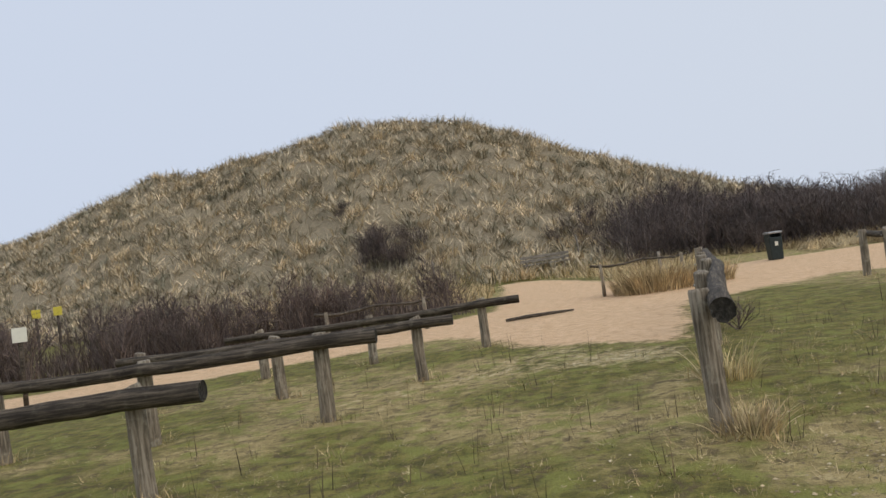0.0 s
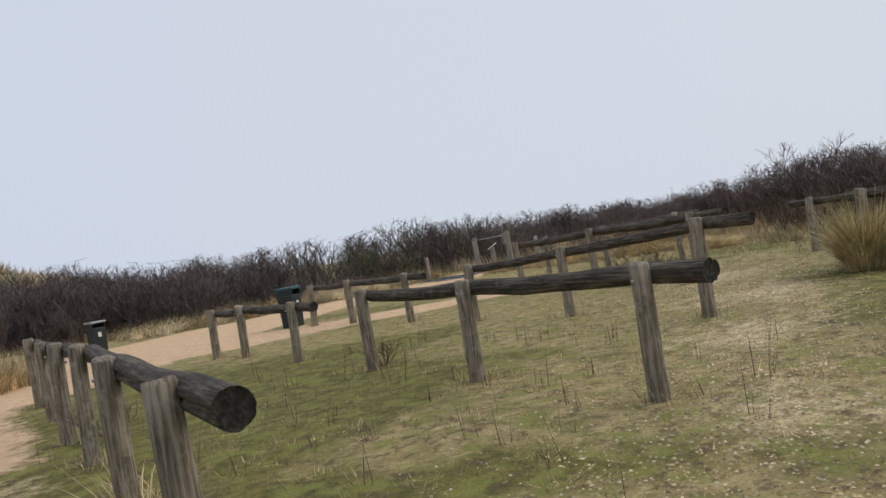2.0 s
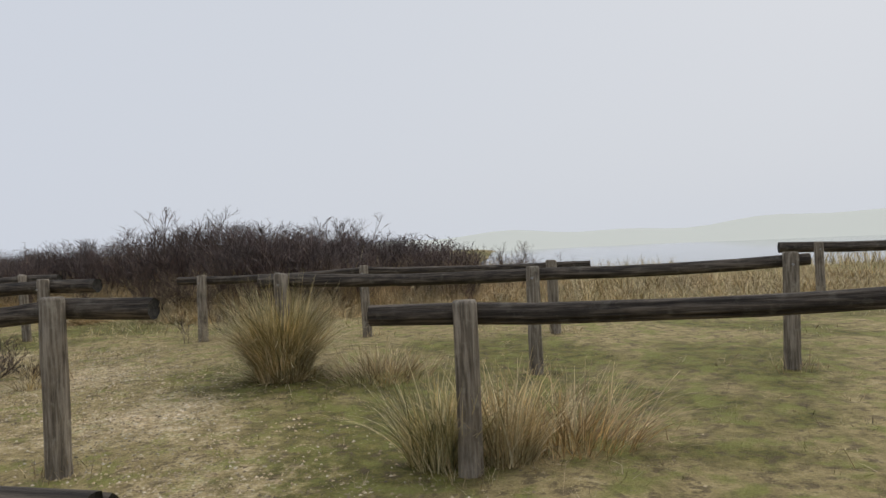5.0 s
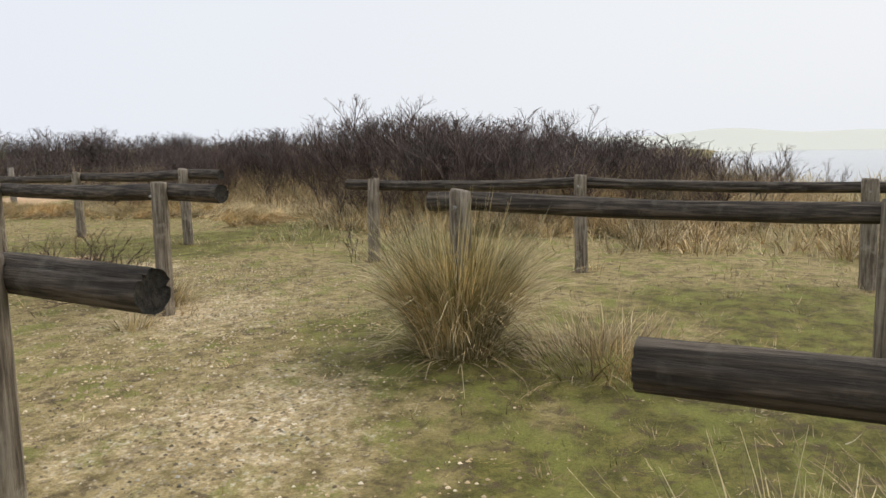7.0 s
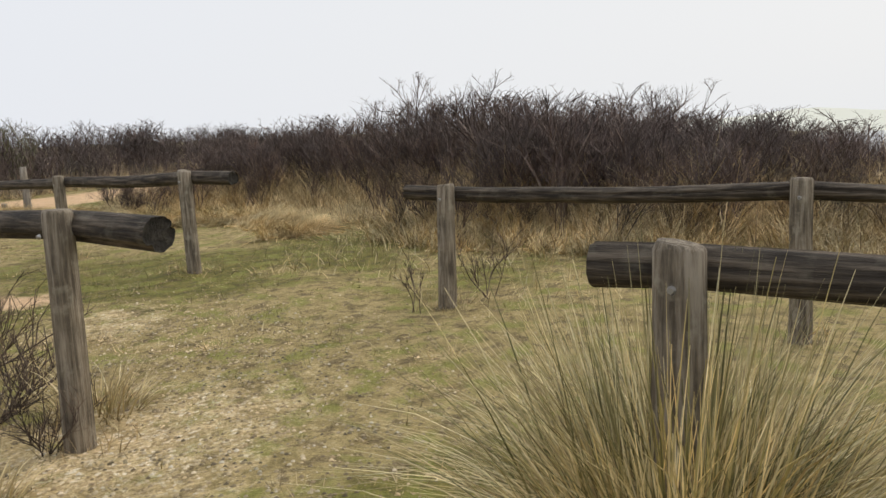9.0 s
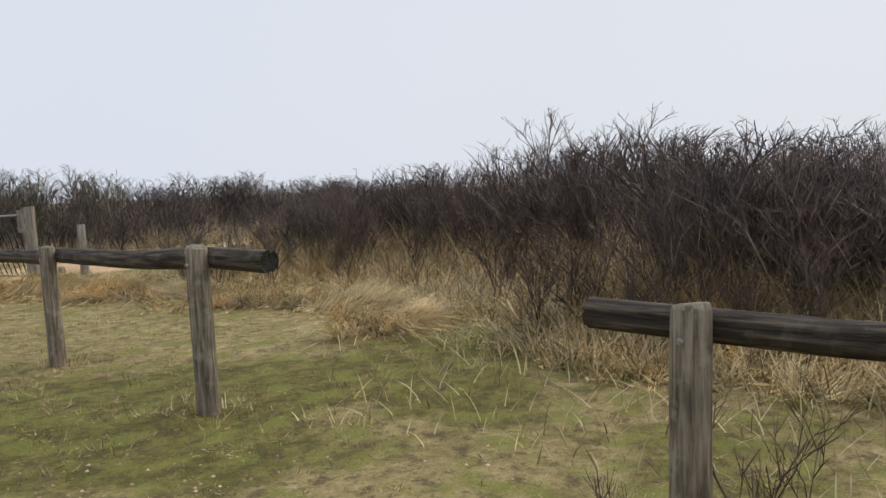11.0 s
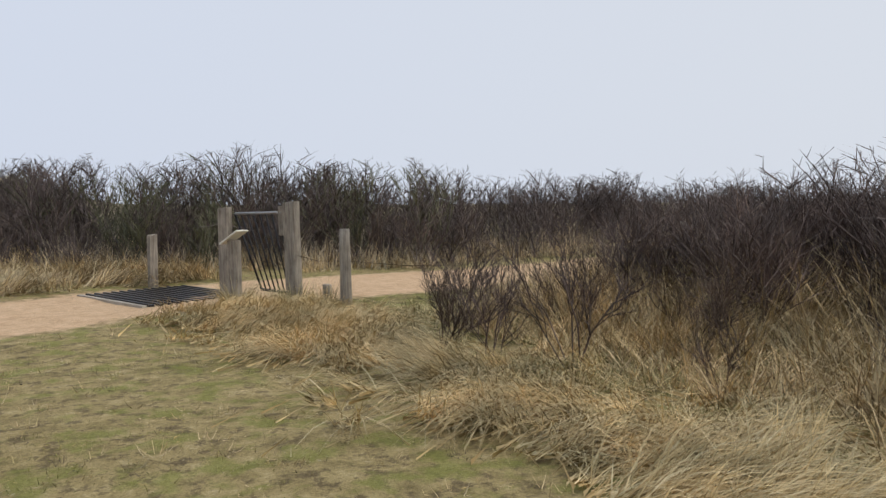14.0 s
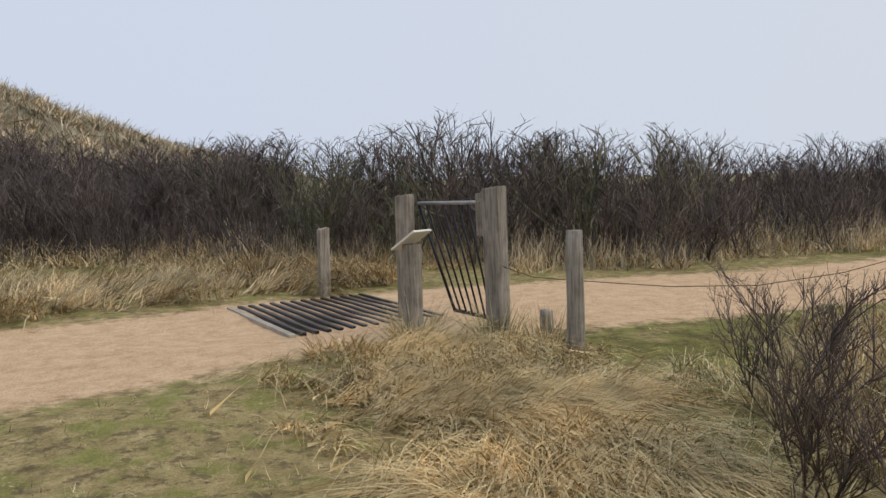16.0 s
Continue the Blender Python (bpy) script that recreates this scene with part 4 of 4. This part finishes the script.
NORTH = [(60, 34), (46, 31), (36, 28.6), (31, 27.6), (25, 27.0), (20.5, 29.2), (17, 30.6), (12.5, 29.8), (8.5, 30.6), (4.5, 35), (0.5, 40)]
NORTH = [Vector(p) for p in NORTH][::-1]
NH_X, NH_H = [0, 4, 7, 12, 17, 21, 26, 31, 40, 60], [1.3, 2.1, 2.6, 2.15, 2.5, 2.65, 2.6, 2.45, 2.3, 2.1]
plist, glist = [], []
ex, ey, ev = scatter_band(NORTH, 5.5, 330, 0.08)
for x_, y_, v_ in zip(ex, ey, ev):
    lump = 1 + 0.30 * float(vnoise(np.array(x_), np.array(y_), 0.55, 0.9))
    h_ = 0.84 * float(np.interp(x_, NH_X, NH_H)) * lump * rng.uniform(0.8, 1.05) * (0.55 + 0.45 * min(1, v_ * 2.2))
    (glist if (19 < x_ < 27 and rng.rand() < 0.4) else plist).append(placed(VARIANTS[rng.randint(7)], x_, y_, gz(x_, y_), h_ * 1.08, rng.uniform(0, 6.28)))
for _ in range(140):
    y_ = rng.uniform(33, 46)
    x_ = rng.uniform(3.0 + 0.3 * (y_ - 33), 21)
    plist.append(placed(VARIANTS[rng.randint(7)], x_, y_, gz(x_, y_), rng.uniform(1.9, 2.8), rng.uniform(0, 6.28)))
tagged(tri_quads("far_thicket", *joined(plist), TWIGF), "long dark bare thicket along the path, mist put into its tone", "thicket", kind="stuff")
tagged(tri_quads("green_shrubs", *joined(glist), SHRUBG), "dull green shrubs among the bare thicket", "thicket", kind="stuff")
ex, ey, ev = scatter_band(NORTH, 7.0, 24000, 0.10)
sy_ = rng.uniform(33, 46, 9000)
sx_ = rng.uniform(3.3 + 0.3 * (sy_ - 33), 21)
ex, ey, ev = np.concatenate([ex, sx_]), np.concatenate([ey, sy_]), np.concatenate([ev, np.full(9000, 0.5)])
upright_mass("far_thicket_twigs", ex, ey, 0.60 * np.interp(ex, NH_X, NH_H) * np.minimum(1, 0.42 + ev * 1.7) * (1 + 0.24 * vnoise(ex, ey, 0.55, 0.9)), 0.010, 0.026, TWIGF, "dark twigs filling the far thicket", (0.0, 0.75), (0.0, 0.3), 2, category="thicket", hmin=0.35)
ex, ey, ev = scatter_band(NORTH, 2.6, 9000)
ok = (sand_at(ex, ey) < 0.3) & (ex > 19)
upright_mass("grey_reed_grass", ex[ok], ey[ok], 0.5 + 0.9 * ev[ok] * (1 + 0.3 * vnoise(ex[ok], ey[ok], 1.0)), 0.010, 0.02, DUNEG, "tall bleached grass before the far thicket", (0.0, 0.5), (0.0, 0.5), 4)
ex, ey, ev = scatter_band(NORTH, 2.6, 1500)
ok = sand_at(ex, ey) < 0.35
tufts_mass("path_side_grass", ex[ok], ey[ok], 0.45 + 0.55 * ev[ok] * (1 + 0.4 * vnoise(ex[ok], ey[ok], 1.3)), 14, 0.16, 0.010, 0.020, RUSSET, "russet grass along the far side of the path", None, (0.05, 0.7), (0.2, 0.9), 2, seed=6)
# low bank of lodged straw beyond the path
ex, ey = rng.uniform(9, 21.8, 900), rng.uniform(24.9, 29.4, 900)
ok = sand_at(ex, ey) < 0.25
tufts_mass("path_bank_straw", ex[ok], ey[ok], rng.uniform(0.45, 0.95, ok.sum()), 20, 0.18, 0.008, 0.016, RUSSET, "brown straw bank hanging over the path edge", sway(ex[ok], ey[ok]) + 0.8, (0.1, 0.8), (0.4, 1.2), 3, seed=7)

# bushes at the foot of the dune
plist = []
WEST = [Vector(p) for p in [(-2.0, 19.6), (-5.0, 18.2), (-9.0, 16.8), (-16, 15.2), (-26, 13)]][::-1]
ex, ey, ev = scatter_band(WEST, 5.0, 150, 0.05)
for x_, y_ in zip(ex, ey):
    plist.append(placed(VARIANTS[rng.randint(7)], x_, y_, gz(x_, y_), rng.uniform(1.1, 1.9), rng.uniform(0, 6.28)))
tagged(tri_quads("low_thicket", *joined(plist), TWIG), "low dark bare bushes along the sand", "thicket", kind="stuff")
ex, ey, ev = scatter_band(WEST, 5.0, 16000, 0.05)
upright_mass("low_thicket_twigs", ex, ey, np.full(len(ex), 1.05) * (1 + 0.25 * vnoise(ex, ey, 0.9)), 0.008, 0.02, TWIG, "dark twigs filling the low bushes", (0.0, 0.7), seg=2, category="thicket")
for bx, by, bw, bh, sd in ((-8.1, 41.0, 2.7, 2.1, 1), (-11.2, 45.5, 1.1, 0.9, 2)):
    crowd = []
    for _ in range(20 if bw > 2 else 6):
        r_, a_ = bw * 0.75 * math.sqrt(rng.rand()), rng.uniform(0, 6.283)
        x_, y_ = r_ * math.cos(a_), r_ * math.sin(a_) * 0.7
        crowd.append(placed(FINE[rng.randint(6)], x_, y_, gz(bx + x_, by + y_) - gz(bx, by) - 0.1, bh * rng.uniform(0.8, 1.1) * math.sqrt(1.05 - (r_ / bw) ** 2), rng.uniform(0, 6.28)))
    V, Q = joined(crowd)
    ob = tri_quads("dark_bush", V, Q, TWIGF)
    ob.location = (bx, by, gz(bx, by))
    tagged(ob, "rounded dark bush on the dune slope", "bush", "dune bushes")

# ---- grasses ----
dx, dy = rng.uniform(-62, 34, 15000), rng.uniform(34, 66, 15000)
ok = (np.interp(dx * 59.7 / dy, RIDGE_X, RIDGE_Z) > 1.6) & (dy + 0.04 * dx > 35) & (vnoise(dx, dy, 1.7, 0.3) + rng.normal(0, 0.25, 15000) > -0.6)
dx, dy = dx[ok], dy[ok]
tufts_mass("dune_grass", dx, dy, rng.uniform(0.6, 1.3, len(dx)), 9, 0.30, 0.04, 0.085, DUNEG, "pale marram tussocks covering the dune, lightened for fog haze", None, (0.1, 0.75), (0.2, 0.8), 2, seed=8)
fx, fy = rng.uniform(-14, 6, 15000), rng.uniform(21.5, 38, 15000)
ok = (sand_at(fx, fy) < 0.25) & (fy > 23 - 0.4 * np.abs(fx))
upright_mass("dune_foot_grass", fx[ok], fy[ok], 0.35 + 0.4 * (vnoise(fx[ok], fy[ok], 0.8) > 0.1), 0.016, 0.035, RUSSET, "brown dead grass at the foot of the dune", (0.05, 0.6), (0.1, 0.6), 2)

# lodged straw between the turf and the thicket, near the gate
LODGE = [(21.0, 21.7, 0.8, 120), (20.7, 21.1, 0.7, 80), (21.5, 20.9, 0.7, 90), (20.9, 20.3, 0.7, 110), (20.8, 19.3, 0.6, 60), (21.3, 19.3, 0.6, 60), (21.5, 17.6, 0.7, 55), (21.2, 16.5, 0.7, 60), (21.4, 15.4, 0.6, 45), (20.8, 14.5, 0.6, 60), (20.2, 13.5, 0.5, 50), (20.6, 22.4, 0.4, 30)]
np.random.seed(12)
lx = np.concatenate([np.random.normal(x_, r_ * 0.55, k_) for x_, y_, r_, k_ in LODGE])
ly = np.concatenate([np.random.normal(y_, r_ * 0.55, k_) for x_, y_, r_, k_ in LODGE])
ok = np.hypot(lx - 21.2, ly - 23.6) > 0.9
lx, ly = lx[ok], ly[ok]
tufts_mass("lodged_grass", lx, ly, np.random.uniform(0.4, 0.8, len(lx)), 34, 0.11, 0.005, 0.010, FLATG, "flattened golden straw swept over in clumps", sway(lx, ly), (0.2, 0.75), (0.7, 1.35), 4, seed=13)

# short turf along the walk
np.random.seed(21)
N = 115000
WALK = [(-4, 4.0), (1.0, 3.0), (3.5, 6.0), (7, 6.0), (11.0, 7.8), (14.5, 10.0), (17.5, 13.0), (19.0, 17.0), (19.0, 20.5)]
u = np.random.uniform(0, len(WALK) - 1.001, N)
i0 = u.astype(int)
Wp = np.array(WALK)
c = Wp[i0] + (Wp[i0 + 1] - Wp[i0]) * (u - i0)[:, None]
tx, ty = c[:, 0] + np.random.normal(0, 2.4, N), c[:, 1] + np.random.normal(0, 2.4, N)
keep = (np.random.uniform(0, 1, N) > np.clip(sand_at(tx, ty) * 1.8, 0, 1)) & (np.random.uniform(0, 1, N) > np.clip(gravel_at(tx, ty) * 1.5, 0, 0.85)) & (vnoise(tx, ty, 2.3, 0.7) + np.random.normal(0, 0.5, N) > -0.35)
tx, ty = tx[keep], ty[keep]
mossy = green_at(tx, ty) + np.random.normal(0, 0.14, len(tx)) > 0.52
for nm, mt_, ok, lab in (("short_turf", TURF, ~mossy, "short straw-coloured turf blades"), ("green_turf", MOSSY, mossy, "short mossy green turf blades")):
    qx, qy = tx[ok], ty[ok]
    upright_mass(nm, qx, qy, 0.03 + 0.075 * np.random.uniform(0, 1, len(qx)) ** 2 * (1 + 0.9 * vnoise(qx, qy, 1.9, 0.4)), 0.003, 0.007, mt_, lab, (0.2, 0.9), (0.1, 0.8), 2, hmin=0.4)

# low tufts and mats that break up the turf
for nm, mt_, cnt, lo_, hi_, r_, lab, sd in (("brown_tufts", RUSSET, 2200, 0.06, 0.16, 0.11, "small brown dead tufts in the turf", 51), ("green_tufts", MOSSY, 3200, 0.04, 0.10, 0.14, "small green and straw tufts in the turf", 52), ("straw_tufts", STRAW, 1700, 0.05, 0.13, 0.12, "small pale straw tufts in the turf", 53), ("dark_litter", WEED, 1000, 0.04, 0.11, 0.10, "dark dead litter lying in the turf", 54)):
    u = np.random.uniform(0, len(WALK) - 1.001, cnt)
    i0 = u.astype(int)
    c = Wp[i0] + (Wp[i0 + 1] - Wp[i0]) * (u - i0)[:, None] + np.random.normal(0, 2.8, (cnt, 2))
    c = c[(sand_at(c[:, 0], c[:, 1]) < 0.4) & (vnoise(c[:, 0], c[:, 1], 1.4, sd * 0.7) > -0.25) & (np.random.uniform(0, 0.7, cnt) > gravel_at(c[:, 0], c[:, 1]))]
    tufts_mass(nm, c[:, 0], c[:, 1], np.random.uniform(lo_, hi_, len(c)), 14, r_, 0.003, 0.0065, mt_, lab, None, (0.1, 0.8), (0.0, 0.45), 2, seed=sd, lift=0.003)
# green grass at the thicket edge
ex, ey, ev = scatter_band([Vector(p) for p in ((23.4, 21.9), (22.4, 20.8), (21.6, 19.0), (21.2, 17.0), (21.0, 15.0), (20.3, 13.2), (19.4, 12.4))], 1.6, 9000)
upright_mass("edge_green_grass", ex, ey, 0.10 + 0.22 * (vnoise(ex, ey, 2.1) > 0.0), 0.004, 0.010, MARRAM, "green and straw grass at the thicket edge", (0.2, 0.9), (0.2, 0.8), 4)
# dead stalks and tufts
wx, wy = np.random.uniform(-3, 8, 160), np.random.uniform(4.2, 12.5, 160)
ok = sand_at(wx, wy) < 0.3
upright_mass("dead_stalks", np.repeat(wx[ok], 4) + np.random.normal(0, 0.05, 4 * ok.sum()), np.repeat(wy[ok], 4) + np.random.normal(0, 0.05, 4 * ok.sum()), np.random.uniform(0.1, 0.42, 4 * ok.sum()), 0.004, 0.009, WEED, "thin dead weed stalks in the turf", (0.0, 0.3), (0, 0.1), 3)
tufts = [p for r in RAILS for p in r[0]]
px, py = np.array([p[0] for p in tufts]), np.array([p[1] for p in tufts])
upright_mass("post_foot_grass", np.repeat(px, 90) + np.random.normal(0, 0.14, 90 * len(px)), np.repeat(py, 90) + np.random.normal(0, 0.14, 90 * len(px)), np.random.uniform(0.08, 0.30, 90 * len(px)), 0.004, 0.009, RUSSET, "dead grass round the feet of the rail posts", (0.1, 0.8), (0.1, 0.6), 3)
qx, qy = np.random.uniform(13, 20.5, 9000), np.random.uniform(-8, 12, 9000)
ok = (qx > 17.0) | (vnoise(qx, qy, 1.7, 0.2) > 0.45)
upright_mass("rough_meadow_grass", qx[ok], qy[ok], 0.12 + 0.3 * smooth(15.5, 19, qx[ok]), 0.005, 0.012, STRAW, "rough straw-coloured grass behind the rails", (0.1, 0.8), (0.1, 0.7), 3)
qx, qy = np.random.uniform(19, 36, 16000), np.random.uniform(-26, 6, 16000)
upright_mass("reed_meadow", qx, qy, 0.35 + 0.5 * (vnoise(qx, qy, 0.5) > 0.2), 0.012, 0.03, STRAW, "pale dry reeds along the pond", (0.0, 0.5), (0.1, 0.6), 2)

mx, my = np.random.uniform(17, 25, 800), np.random.uniform(-12, 6.5, 800)
tufts_mass("meadow_tufts", mx, my, np.random.uniform(0.4, 0.85, 800), 16, 0.16, 0.007, 0.015, RUSSET, "tall russet grass tufts between rails and pond", None, (0.05, 0.6), (0.2, 0.9), 3, seed=57)

# loose shell grit and pebbles on the gravel
np.random.seed(33)
K = 18000
u = np.random.uniform(0, len(GRAVEL) - 1.001, K)
i0 = u.astype(int)
Gp = np.array(GRAVEL)
c = Gp[i0] + (Gp[i0 + 1] - Gp[i0]) * (u - i0)[:, None]
kx, ky = c[:, 0] + np.random.normal(0, 0.85, K), c[:, 1] + np.random.normal(0, 0.85, K)
s = np.random.uniform(0.004, 0.016, K)
th = np.random.uniform(0, 6.28, K)
off = np.array([[1, 0, 0.1], [0, 1, 0.0], [-1, 0.2, 0.1], [0, -1, 0.0], [0, 0, 0.75]])
V = np.stack([kx, ky, land(kx, ky)], 1)[:, None, :] + off[None] * s[:, None, None]
Q = (np.arange(K)[:, None, None] * 5 + np.array([[0, 1, 4, 4], [1, 2, 4, 4], [2, 3, 4, 4], [3, 0, 4, 4]])[None, :, :3]).reshape(-1, 3)
PEB = blades_mat("shell_grit", [(0.0, (0.125, 0.095, 0.058)), (0.5, (0.374, 0.289, 0.173)), (0.85, (0.499, 0.403, 0.259)), (1.0, (0.624, 0.555, 0.432))])
tagged(tri_quads("shell_gravel", V.reshape(-1, 3), Q, PEB), "loose pale shell grit scattered on the turf", "gravel", kind="stuff")
